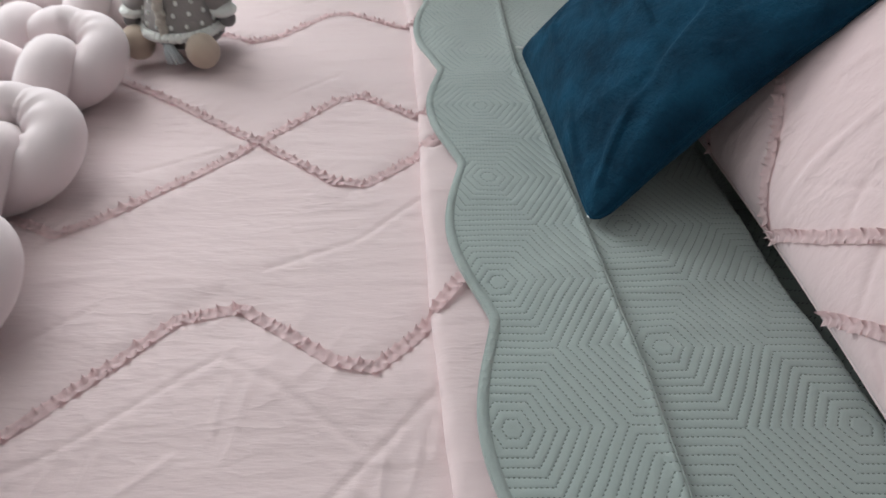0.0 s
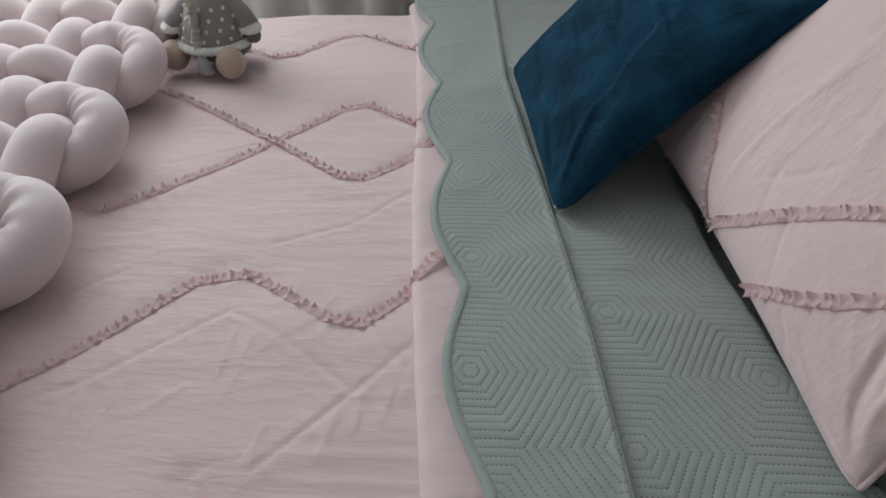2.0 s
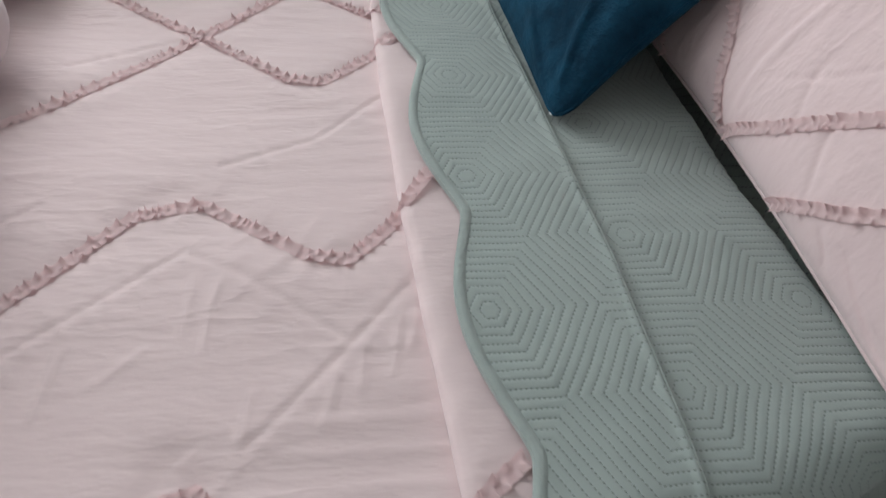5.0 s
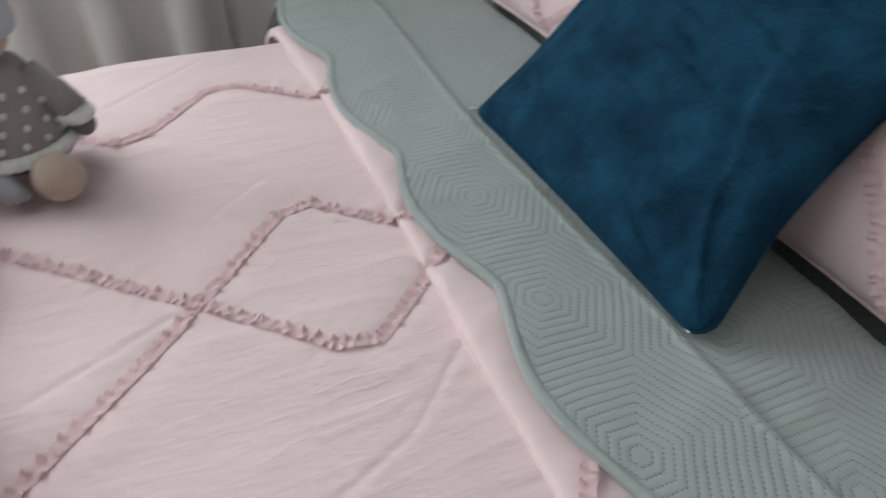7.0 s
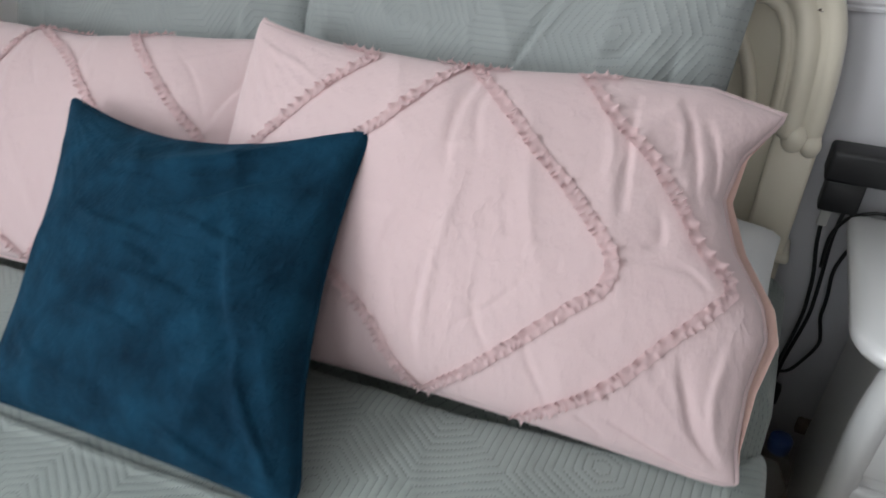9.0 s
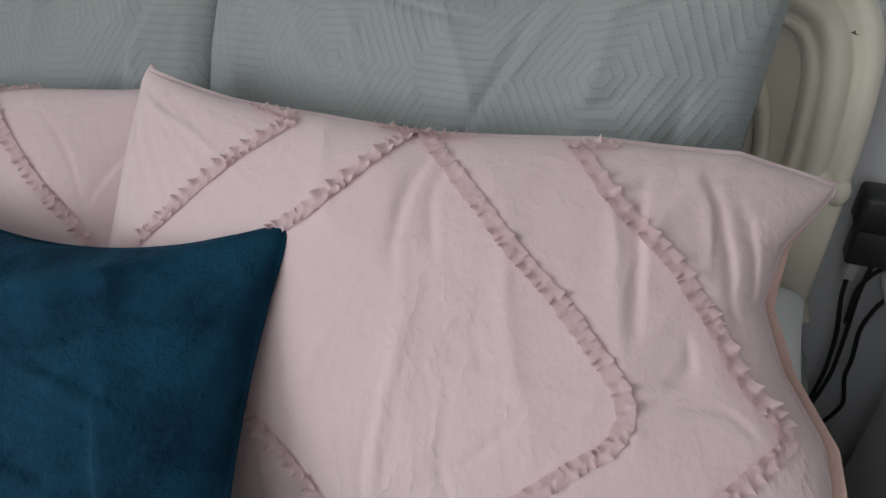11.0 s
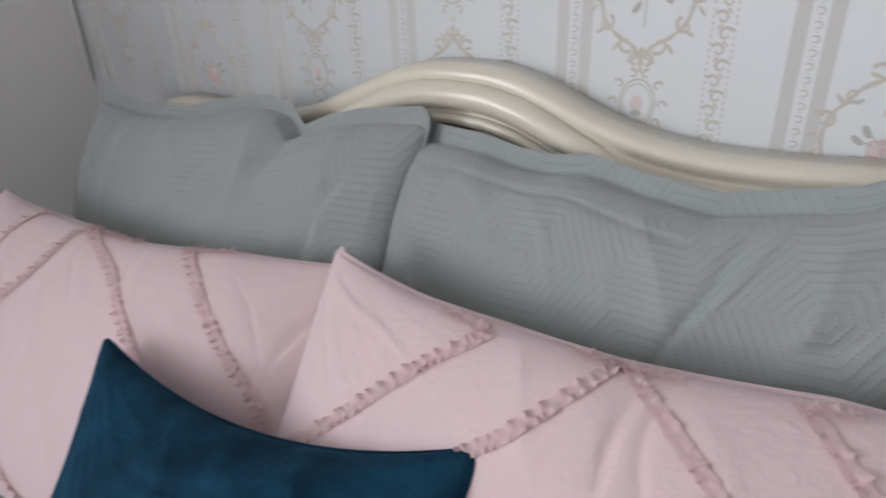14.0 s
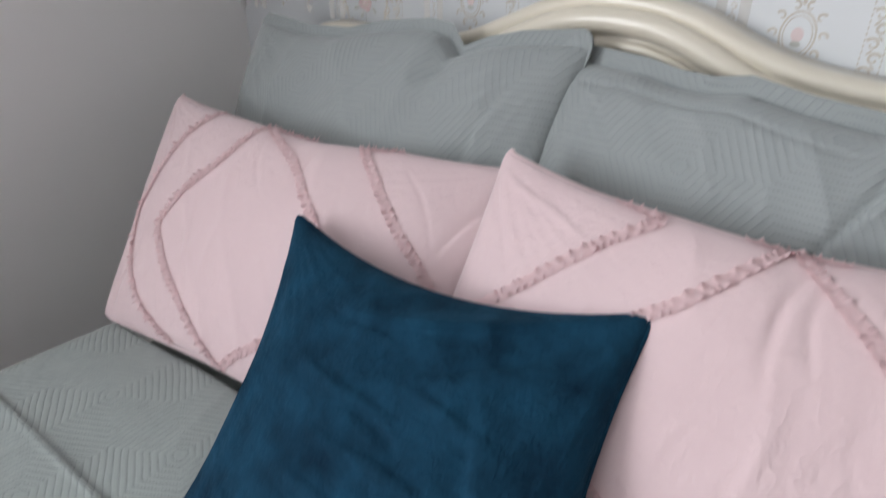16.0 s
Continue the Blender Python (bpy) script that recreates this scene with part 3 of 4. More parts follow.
# ---- sage quilt with its scalloped edge ----
def scallop_x(y):
    return 0.122 - 0.0975 * (y - 0.2) - 0.032 * abs(math.sin(math.pi * (y - 0.2) / 0.28)) ** 1.25


def seam_x(y):
    return float(np.interp(y, (0.0, 0.207, 0.411, 0.57, 1.056, 1.353, 1.7), (0.265, 0.258, 0.247, 0.230, 0.174, 0.165, 0.15)))


Q_S0, Q_S1, Q_R = 0.225, 1.565, 0.055


def quilt_at(x, s, near=1.0):
    k = min(1.0, max(0.0, (x - 0.15) / 0.30))
    s0, r = (0.150 + (Q_S0 - 0.150) * k, 0.125 + (Q_R - 0.125) * k) if s < 0.8 else (Q_S0, Q_R)
    y, drop = roll_over(s, s0 + 0.006 * fnoise(x * 4, 2, 2), Q_S1 + 0.01 * fnoise(x * 4, 6, 2), r)
    over = x - seam_x(s)
    step = 0.006 / (1 + math.exp(over / 0.0022)) + 0.003 * math.exp(-((over + 0.004) / 0.005) ** 2)
    puff = 0.004 * fnoise(x * 5, s * 5, 8.1) + 0.0022 * fnoise(x * 13, s * 13, 2.4) + 0.0022 * (1 - abs(fnoise(x * 4, s * 16, 5.5))) ** 5
    head = x - float(np.interp(s, (0.18, 0.23, 0.355, 0.553, 0.71, 1.286, 1.547), (0.56, 0.487, 0.466, 0.438, 0.424, 0.400, 0.376)))
    drop = drop + 0.075 * min(1.0, max(0.0, (head + 0.006) / 0.004)) * (1 - min(1.0, max(0.0, (head - 0.055) / 0.04))) + 0.004 * min(1.0, max(0.0, (head + 0.03) / 0.03)) ** 2
    return np.array((x, y, 0.5845 - drop + step + puff * near + 0.004 * min(1, max(0, (x - 0.1) / 0.2))))


quilt = tagged(empty("quilt"), "sage green quilted bedspread with a scalloped edge, laid over the comforter", "quilt")
ss = np.arange(-0.22, 2.0, 0.0065)
ts = np.linspace(0, 1, 260)
verts, uvs = [], []
for s in ss:
    x0 = scallop_x(s)
    for t in ts:
        x = x0 + (0.915 - x0) * (t * 0.85 if t < 0.8 else 0.68 + (t - 0.8) * 1.6)
        verts.append(quilt_at(x, s))
        uvs.append((x, s))
nt_ = len(ts)
faces = grid_faces(len(ss), nt_, flip=True)
# the cut edge turned down onto the comforter
base = len(verts)
for i, s in enumerate(ss):
    v = verts[i * nt_].copy()
    v[2] -= 0.008
    verts.append(v)
    uvs.append((v[0], s))
faces += [(i * nt_, base + i, base + i + 1, (i + 1) * nt_) for i in range(len(ss) - 1)]
mesh_ob("top_layer", verts, faces, SAGE, quilt, uvs=uvs)
edge = [np.array((scallop_x(s) + 0.0045, *(quilt_at(scallop_x(s) + 0.0045, s)[1:]))) for s in np.arange(-0.2, 1.95, 0.006)]
ev, ef = [], []
for p in edge:
    for dx, dz in ((-0.0050, -0.006), (-0.0050, -0.0012), (-0.0042, 0.0002), (0.0, 0.0007), (0.0060, 0.0006), (0.0068, -0.0006)):
        ev.append((p[0] + dx, p[1], p[2] + dz))
mesh_ob("binding", ev, grid_faces(len(edge), 6, flip=True), SAGE_B, quilt, "darker sage bound edge")


sm = []
for s in np.arange(-0.15, 1.62, 0.006):
    p = quilt_at(seam_x(s) - 0.001, s)
    sm.append((p[0], p[1] - 0.002 * (s < 0.15), p[2] + 0.0006))
tv, tf = tube(sm, 0.0008, 8)
mesh_ob("seam", tv, tf, SAGE_B, quilt)


# ---- pillows ----
class Pad:
    """A stuffed pad between four corners, with a flat border if flange is set."""

    def __init__(self, tl, tr, br, bl, front, back, bow=(0.02, 0.02, 0.02, 0.02), power=0.5, flange=0.0, seed=0, crease=0.004, sag=0.0, ear=0.0, push=((0, 0, 0),) * 4, ear_power=0.45, wave=((0, 0), (1, 0)), folds=(), side=((0, 0), (1, 0))):
        self.c = [np.asarray(p, dtype=float) for p in (tl, tr, br, bl)]
        self.front, self.back, self.bow, self.power, self.flange, self.seed, self.crease, self.sag, self.ear = front, back, bow, power, flange, seed, crease, sag, ear
        self.wave, self.folds, self.side = np.array(wave, dtype=float), folds, np.array(side, dtype=float)
        self.push, self.ear_power = [np.asarray(p, dtype=float) for p in push], ear_power
        U, V = self.c[1] - self.c[0], self.c[0] - self.c[3]
        self.w, self.h = np.linalg.norm(U), np.linalg.norm(V)
        self.U, self.V = U / self.w, V / self.h
        n = np.cross(V, U)
        n /= np.linalg.norm(n)
        self.N = n if n[0] < 0 else -n

    def base(self, u, v):
        tl, tr, br, bl = self.c
        if self.flange:
            du, dv = max(-u, u - 1, 0) * self.w, max(-v, v - 1, 0) * self.h
            if du > 0 and dv > 0:
                k = max(du, dv) / math.hypot(du, dv)
                u = (-du * k if u < 0 else self.w + du * k) / self.w
                v = (-dv * k if v < 0 else self.h + dv * k) / self.h
        p = (1 - u) * v * tl + u * v * tr + u * (1 - v) * br + (1 - u) * (1 - v) * bl
        cu, cv = min(max(u, 0), 1), min(max(v, 0), 1)
        top, rgt, bot, lft = self.bow
        qu, qv = 4 * cu * (1 - cu), 4 * cv * (1 - cv)
        p = p - self.V * top * qu * cv ** 2 + self.V * bot * qu * (1 - cv) ** 2
        p = p - self.U * rgt * qv * cu ** 2 + self.U * lft * qv * (1 - cu) ** 2
        p = p + self.V * float(np.interp(u, self.wave[:, 0], self.wave[:, 1])) * cv ** 4
        p = p + self.U * float(np.interp(v, self.side[:, 0], self.side[:, 1])) * cu ** 5
        if not self.flange:
            # corners turned out blunt, not to a point
            k = (abs(2 * cu - 1) * abs(2 * cv - 1)) ** 22
            p = p - (self.U * math.copysign(1, cu - 0.5) + self.V * math.copysign(1, cv - 0.5)) * 0.007 * k
        eu, ev = qu ** self.ear_power, qv ** self.ear_power
        return p + self.push[0] * eu * cv ** 2 + self.push[1] * ev * cu ** 2 + self.push[2] * eu * (1 - cv) ** 2 + self.push[3] * ev * (1 - cu) ** 2

    def thick(self, u, v):
        if self.flange:
            # only the upper border lies flat: the stuffing reaches nearly out to the sides
            u = (u * self.w + 0.85 * self.flange) / (self.w + 1.7 * self.flange)
        if u <= 0 or u >= 1 or v <= 0 or v >= 1:
            return 0.0
        a, b = 4 * u * (1 - u), 4 * v * (1 - v)
        return (a * b) ** self.power * (1 - 0.12 * (1 - a) * (1 - b))

    def at(self, u, v, side=1):
        t = self.thick(u, v)
        d = (self.front if side > 0 else self.back) * t
        k = self.seed * 7.31
        U, V = u * self.w, v * self.h
        wr = 0.55 * fnoise(U * 5 + k, V * 5, 1.0) + 0.9 * (1 - abs(fnoise(U * 8 + k + 0.8 * fnoise(U * 3, V * 3, k), V * 2.6, 2.0 + k))) ** 6
        wr += 0.5 * (1 - abs(fnoise(U * 3.4, V * 7 + k, 6.0))) ** 7
        # folds that run out of the corners
        for a, b in ((0, 0), (1, 0), (0, 1), (1, 1)):
            dx, dy = (u - a) * self.w, (v - b) * self.h
            r, an = math.hypot(dx, dy), math.atan2(abs(dy), abs(dx) + 1e-6)
            wr += 0.42 * math.exp(-((r - 0.12) / 0.09) ** 2) * (1 - abs(fnoise(an * 4.6 + k + 3 * a + 5 * b, r * 2.0, 4.0))) ** 4
        d += self.crease * wr * min(1, t * 1.6)
        for u0, v0, u1, v1, dep, wid in self.folds:
            ax, ay, bx, by = u0 * self.w, v0 * self.h, u1 * self.w, v1 * self.h
            dx, dy = bx - ax, by - ay
            n2 = dx * dx + dy * dy
            tt = ((U - ax) * dx + (V - ay) * dy) / n2
            if not 0 < tt < 1:
                continue
            dd = ((V - ay) * dx - (U - ax) * dy) / math.sqrt(n2)
            if abs(dd) > 4 * wid + 0.02:
                continue
            dd += 0.009 * math.sin(tt * 4 + 9 * u0 + k)
            # one flank steep, the other soft; runs out at both ends
            d += dep * math.sin(math.pi * tt) ** 0.8 * math.exp(-(dd / (wid * (0.38 if dd > 0 else 0.9))) ** 2) * 0.66
        if self.flange and (u < 0 or u > 1 or v < 0 or v > 1 or t < 0.2):
            d += 0.010 * fnoise(U * 7 + k, V * 7, 3.0) * (1 - min(1, t * 5))
        p = self.base(u, v) + self.N * d * side
        return p

    def normal(self, u, v):
        e = 0.01
        a = self.at(min(u + e, 0.999), v) - self.at(max(u - e, 0.001), v)
        b = self.at(u, min(v + e, 0.999)) - self.at(u, max(v - e, 0.001))
        n = np.cross(b, a)
        n /= np.linalg.norm(n) + 1e-9
        return n if n @ self.N > 0 else -n

    def build(self, name, material, parent, nu=110, nv=80, back_material=None, uv0=(0, 0)):
        fu, fv = self.flange / self.w, self.flange / self.h

        def axis(n, f):
            c = 0.5 - 0.5 * np.cos(np.linspace(0, math.pi, n))
            c = 0.35 * c + 0.65 * np.linspace(0, 1, n)
            if not f:
                return c
            return np.concatenate([np.linspace(-f, 0, 7)[:-1], c, np.linspace(1, 1 + f, 7)[1:]])

        au, av = axis(nu, fu), axis(nv, fv)
        m, n = len(au), len(av)
        bow_front = self.bow
        for side, mt, nm in ((1, material, name), (-1, back_material or material, "back_panel")):
            self.bow = bow_front if side > 0 or not back_material else (bow_front[0], bow_front[1] - 0.014, bow_front[2], bow_front[3])
            verts, uvs = [], []
            for u in au:
                for v in av:
                    p = self.at(u, v, side)
                    if self.flange:
                        p = p + self.N * side * 0.0015
                    verts.append(p)
                    uvs.append((u * self.w + uv0[0], v * self.h + uv0[1]))
            mesh_ob(nm, verts, grid_faces(m, n, flip=(side > 0)), mt, parent, uvs=uvs)
        self.bow = bow_front


def frill_on(pad, pts, parent, seed, width=0.0080):
    L = smooth_line([np.array(p) * (pad.w, pad.h) for p in pts], 0.0014, 1)
    P, N = [], []
    for a, b in L:
        u, v = min(max(a / pad.w, 0.004), 0.996), min(max(b / pad.h, 0.004), 0.996)
        P.append(pad.at(u, v))
        N.append(pad.normal(u, v))
    N = np.array(N)
    ker = np.ones(23) / 23
    N = np.stack([np.convolve(np.pad(N[:, k], 11, mode="edge"), ker, mode="valid") for k in range(3)], axis=1)
    N /= np.linalg.norm(N, axis=1)[:, None]
    frill(P, N, "ruffle", parent, width, seed)


def piping(pad, parent, material, r=0.0035):
    loop = [(u, 1.0) for u in np.linspace(0, 1, 60)] + [(1.0, v) for v in np.linspace(1, 0, 40)[1:]] + [(u, 0.0) for u in np.linspace(1, 0, 60)[1:]] + [(0.0, v) for v in np.linspace(0, 1, 40)[1:]]
    tv, tf = tube([pad.base(u, v) for u, v in loop], r, 8, cap=False)
    mesh_ob("piping", tv, tf, material, parent)


RUFFLES_R = (
    ((0.50, 0.995), (0.60, 0.85), (0.65, 0.77), (0.73, 0.66), (0.785, 0.55), (0.79, 0.49), (0.775, 0.43), (0.73, 0.35), (0.66, 0.22), (0.60, 0.12), (0.515, 0.008)),
    ((0.69, 0.985), (0.76, 0.88), (0.86, 0.78), (0.91, 0.69), (0.935, 0.59), (0.965, 0.53), (0.90, 0.41), (0.84, 0.25), (0.78, 0.14), (0.67, 0.008)),
    ((0.50, 0.995), (0.435, 0.86), (0.39, 0.77), (0.35, 0.715), (0.25, 0.55), (0.27, 0.38), (0.37, 0.25), (0.42, 0.19), (0.47, 0.07), (0.515, 0.008)),
    ((0.33, 0.965), (0.26, 0.86), (0.22, 0.79), (0.155, 0.67), (0.11, 0.60), (0.04, 0.50), (0.12, 0.25), (0.29, 0.01)),
    ((0.44, 0.992), (0.50, 0.985), (0.57, 0.985)), ((0.25, 0.99), (0.33, 0.965)), ((0.69, 0.975), (0.75, 0.985)))
RUFFLES_L = (
    ((0.42, 0.995), (0.365, 0.77), (0.24, 0.54), (0.195, 0.42), (0.285, 0.265), (0.43, 0.09), (0.50, 0.01)),
    ((0.26, 0.995), (0.19, 0.81), (0.115, 0.63), (0.07, 0.42), (0.105, 0.25), (0.20, 0.10), (0.33, 0.02)),
    ((0.42, 0.995), (0.55, 0.86), (0.61, 0.74), (0.68, 0.61), (0.78, 0.45), (0.66, 0.20), (0.50, 0.01)),
    ((0.68, 0.985), (0.765, 0.82), (0.84, 0.68), (0.92, 0.57), (0.97, 0.45), (0.84, 0.20), (0.70, 0.01)),
    ((0.42, 0.99), (0.56, 0.99)), ((0.68, 0.97), (0.77, 0.99)))


def pink_pillow(pad, label, seed, ruffles):
    thing = tagged(empty("pillow"), label, "pillow", "pink ruffled pillows")
    pad.build("case", PINK_P, thing, 200, 140, back_material=PEACH)
    piping(pad, thing, PINK_P)
    for k, line in enumerate(ruffles):
        frill_on(pad, line, thing, seed + k)
    return thing


pad_r = Pad((0.69, 0.965, 0.965), (0.723, 0.250, 0.922), (0.462, 0.205, 0.596), (0.395, 0.955, 0.600), 0.080, 0.03,
            bow=(0.0, 0.010, 0.012, 0.012), power=0.42, seed=1, crease=0.0038,
            side=((0, 0), (0.12, -0.006), (0.28, 0.0), (0.42, 0.014), (0.50, 0.006), (0.62, -0.030), (0.74, -0.050), (0.86, -0.040), (0.95, -0.014), (1, 0)), push=((-0.050, 0, -0.014), (-0.02, 0, 0), (0, 0, 0), (0, 0, 0)), ear_power=0.55,
            wave=((0, 0), (0.2, 0.0), (0.33, 0.006), (0.5, 0.010), (0.60, 0.018), (0.72, 0.028), (0.88, 0.026), (1, 0)),
            folds=((0.53, 0.97, 0.515, 0.62, -0.007, 0.009), (0.56, 0.96, 0.56, 0.70, -0.005, 0.008), (0.545, 0.66, 0.515, 0.02, 0.0055, 0.008), (0.50, 0.40, 0.52, 0.05, -0.004, 0.007),
                   (0.53, 0.17, 0.70, 0.50, -0.0035, 0.004), (0.60, 0.36, 0.625, 0.16, -0.005, 0.006), (0.69, 0.27, 0.715, 0.06, -0.005, 0.006), (0.80, 0.95, 0.80, 0.62, -0.007, 0.010), (0.775, 0.90, 0.77, 0.70, 0.004, 0.008),
                   (0.86, 0.96, 0.95, 0.70, -0.006, 0.009), (0.90, 0.93, 0.985, 0.74, -0.005, 0.008), (0.84, 0.97, 0.90, 0.78, 0.004, 0.007), (0.985, 0.04, 0.80, 0.08, -0.006, 0.008), (0.98, 0.05, 0.88, 0.34, -0.008, 0.011),
                   (0.985, 0.08, 0.94, 0.40, 0.006, 0.010), (0.78, 0.10, 0.80, 0.01, -0.006, 0.006), (0.40, 0.30, 0.46, 0.05, 0.004, 0.006), (0.86, 0.55, 0.93, 0.50, -0.004, 0.007), (0.46, 0.60, 0.42, 0.36, 0.003, 0.006),
                   (0.02, 0.95, 0.10, 0.66, -0.005, 0.009), (0.02, 0.97, 0.20, 0.84, 0.004, 0.010), (0.64, 0.66, 0.62, 0.50, -0.0025, 0.005), (0.88, 0.66, 0.84, 0.56, -0.005, 0.008)))
pink_pillow(pad_r, "pale pink pillow with diamond ruffle trim, leaning on the sage pillows", 40, RUFFLES_R)
pad_l = Pad((0.655, 1.712, 0.918), (0.725, 0.945, 0.925), (0.43, 0.935, 0.600), (0.360, 1.600, 0.592), 0.080, 0.03,
            bow=(0.0, 0.0, 0.012, 0.02), power=0.42, seed=2, crease=0.0032, push=((-0.045, 0, -0.012), (0, 0, 0), (0, 0, 0), (0, 0, 0)), ear_power=0.55,
            wave=((0, 0), (0.3, 0.0), (0.55, -0.008), (0.75, 0.004), (1, 0)),
            folds=((0.62, 0.98, 0.56, 0.72, -0.004, 0.007), (0.80, 0.92, 0.93, 0.62, -0.003, 0.005), (0.98, 0.95, 0.93, 0.60, -0.005, 0.010), (0.45, 0.95, 0.50, 0.66, -0.003, 0.006),
                   (0.30, 0.60, 0.38, 0.18, 0.003, 0.008), (0.03, 0.96, 0.12, 0.75, 0.004, 0.010), (0.05, 0.04, 0.14, 0.28, -0.005, 0.009), (0.45, 0.60, 0.40, 0.20, 0.003, 0.010)))
pink_pillow(pad_l, "pale pink pillow with diamond ruffle trim, standing by the plain wall", 60, RUFFLES_L)


def sham(pad, label):
    thing = tagged(empty("pillow_sham"), label, "pillow", "sage quilted shams")
    pad.build("case", SAGE_S, thing, nu=150, nv=110)
    return thing


sham_r = Pad((0.887, 0.985, 1.038), (0.850, 0.335, 1.073), (0.735, 0.352, 0.640), (0.735, 0.965, 0.640), 0.090, 0.02,
             bow=(0.0, 0.01, 0.0, 0.0), power=0.40, flange=0.026, seed=3, crease=0.006,
             wave=((-0.08, 0), (0, 0), (0.18, -0.013), (0.25, -0.024), (0.32, -0.028), (0.39, -0.022), (0.50, -0.038), (0.62, -0.048), (0.70, -0.038), (0.80, -0.026), (0.92, 0.008), (1.0, 0.020), (1.08, 0.022)),
             folds=((0.70, 1.02, 0.585, 0.42, -0.012, 0.010), (0.735, 1.02, 0.63, 0.55, 0.006, 0.009), (0.60, 0.55, 0.56, 0.05, -0.005, 0.010), (0.78, 0.84, 1.02, 0.90, -0.010, 0.022), (0.93, 0.76, 0.97, 0.20, -0.010, 0.018),
                    (0.97, 0.70, 0.99, 0.10, 0.006, 0.012), (0.00, 0.93, 0.68, 0.90, -0.009, 0.007), (0.28, 0.92, 0.24, 0.74, -0.004, 0.006), (0.40, 0.90, 0.44, 0.62, -0.004, 0.007), (0.52, 0.88, 0.50, 0.58, 0.004, 0.008), (0.36, 0.84, 0.38, 0.66, 0.003, 0.006),
                    (0.72, 0.34, 0.84, 0.06, -0.006, 0.014), (0.12, 0.90, 0.14, 0.78, -0.004, 0.006), (0.86, 0.72, 0.78, 0.60, -0.006, 0.012)))
sham(sham_r, "sage green quilted pillow sham leaning on the cream headboard")
sham_l = Pad((0.858, 1.685, 1.020), (0.866, 0.972, 1.056), (0.715, 1.000, 0.640), (0.715, 1.730, 0.640), 0.090, 0.02,
             bow=(0.0, 0.01, 0.0, 0.01), power=0.40, flange=0.022, seed=4, crease=0.006,
             wave=((-0.06, -0.004), (0.0, 0.004), (0.18, -0.014), (0.34, -0.014), (0.46, 0.002), (0.60, 0.012), (0.67, 0.004), (0.72, -0.030), (0.78, -0.012), (0.86, 0.0), (1.0, 0.008), (1.06, 0.0)),
             folds=((0.60, 0.95, 0.50, 0.70, -0.006, 0.013), (0.72, 0.98, 0.70, 0.80, -0.016, 0.032), (0.92, 0.85, 0.86, 0.45, -0.008, 0.018), (0.62, 0.92, 0.42, 0.62, -0.005, 0.012)))
sham(sham_l, "sage green quilted pillow sham standing beside the plain wall")

cushion = tagged(empty("cushion"), "dark teal-blue plush square cushion leaning on the pink pillows", "cushion")
pad_c = Pad((0.497, 1.178, 0.876), (0.547, 0.691, 0.892), (0.228, 0.618, 0.600), (0.189, 1.103, 0.588), 0.070, 0.060,
            bow=(0.050, 0.024, 0.004, 0.046), power=0.42, seed=5, crease=0.006, side=((0, 0), (0.06, 0.008), (0.15, 0.006), (0.3, 0), (1, 0)),
            folds=((0.99, 0.97, 0.30, 0.83, 0.016, 0.020), (0.97, 0.86, 0.48, 0.72, -0.012, 0.020), (0.24, 0.68, 0.60, 0.56, 0.008, 0.012), (0.36, 0.50, 0.76, 0.42, 0.009, 0.014), (0.40, 0.60, 0.66, 0.50, -0.007, 0.010),
                   (0.28, 0.40, 0.62, 0.29, 0.007, 0.012), (0.74, 0.70, 0.88, 0.28, -0.012, 0.024), (0.88, 0.36, 0.95, 0.02, 0.010, 0.012), (0.55, 0.67, 0.86, 0.62, 0.009, 0.013), (0.12, 0.24, 0.50, 0.13, 0.007, 0.014),
                   (0.04, 0.05, 0.26, 0.20, 0.008, 0.014), (0.62, 0.10, 0.90, 0.05, 0.008, 0.012), (0.80, 0.50, 0.96, 0.58, 0.008, 0.012), (0.30, 0.80, 0.55, 0.76, 0.005, 0.010)))
pad_c.build("case", NAVY, cushion, 130, 130)
piping(pad_c, cushion, NAVY, 0.0026)
lp = pad_c.base(1.0, 0.0)
mesh_ob("label_tag", [lp + np.array(d) for d in ((-0.007, 0.022, -0.004), (-0.007, 0.004, -0.004), (0.0, 0.002, 0.001), (0.0, 0.024, 0.001))], [(0, 1, 2, 3)], WHITE_CLOTH, cushion, "small white sewn label")
lq = pad_c.base(0.0, 0.0)
zv, zf = tube([lq + np.array(d) for d in ((0.0, 0.0, 0.0), (-0.006, 0.006, -0.001), (-0.013, 0.010, -0.001))], 0.0022, 8)
mesh_ob("zip_pull", zv, zf, GREYM, cushion, "small dark metal zip pull")

inner = tagged(empty("pillow"), "plain white pillow lying flat under the shams", "pillow")
pad_w = Pad((0.90, 0.93, 0.668), (0.90, 0.205, 0.668), (0.60, 0.200, 0.645), (0.60, 0.93, 0.645), 0.060, 0.03, bow=(0, 0.01, 0, 0), power=0.4, seed=6)
pad_w.N = np.array((-0.1, 0, 0.995))
pad_w.build("case", WHITE_CLOTH, inner, 40, 30)


# ---- chunky plaited throw ----
throw = tagged(empty("throw"), "pale mauve chunky plaited throw of thick stuffed tubes on the comforter", "throw blanket")
PITCH_Y, R_T, Z_T, AMP = 0.252, 0.0365, 0.622, 0.028
X_FIRST, STEP_X, COLS = -0.557, 0.094, 7
TURN_Y = [0.759 + PITCH_Y * j for j in range(-3, 3)]


def slant(pts):
    """The throw lies a little askew on the bed."""
    return [(x - 0.115 * (y - 0.80), y, z) for x, y, z in pts]


def strand(pts, rad):
    tv, tf = tube(smooth_line(slant(pts), 0.008, 1), rad, 22)
    mesh_ob("strand", tv, tf, TAUPE, throw)


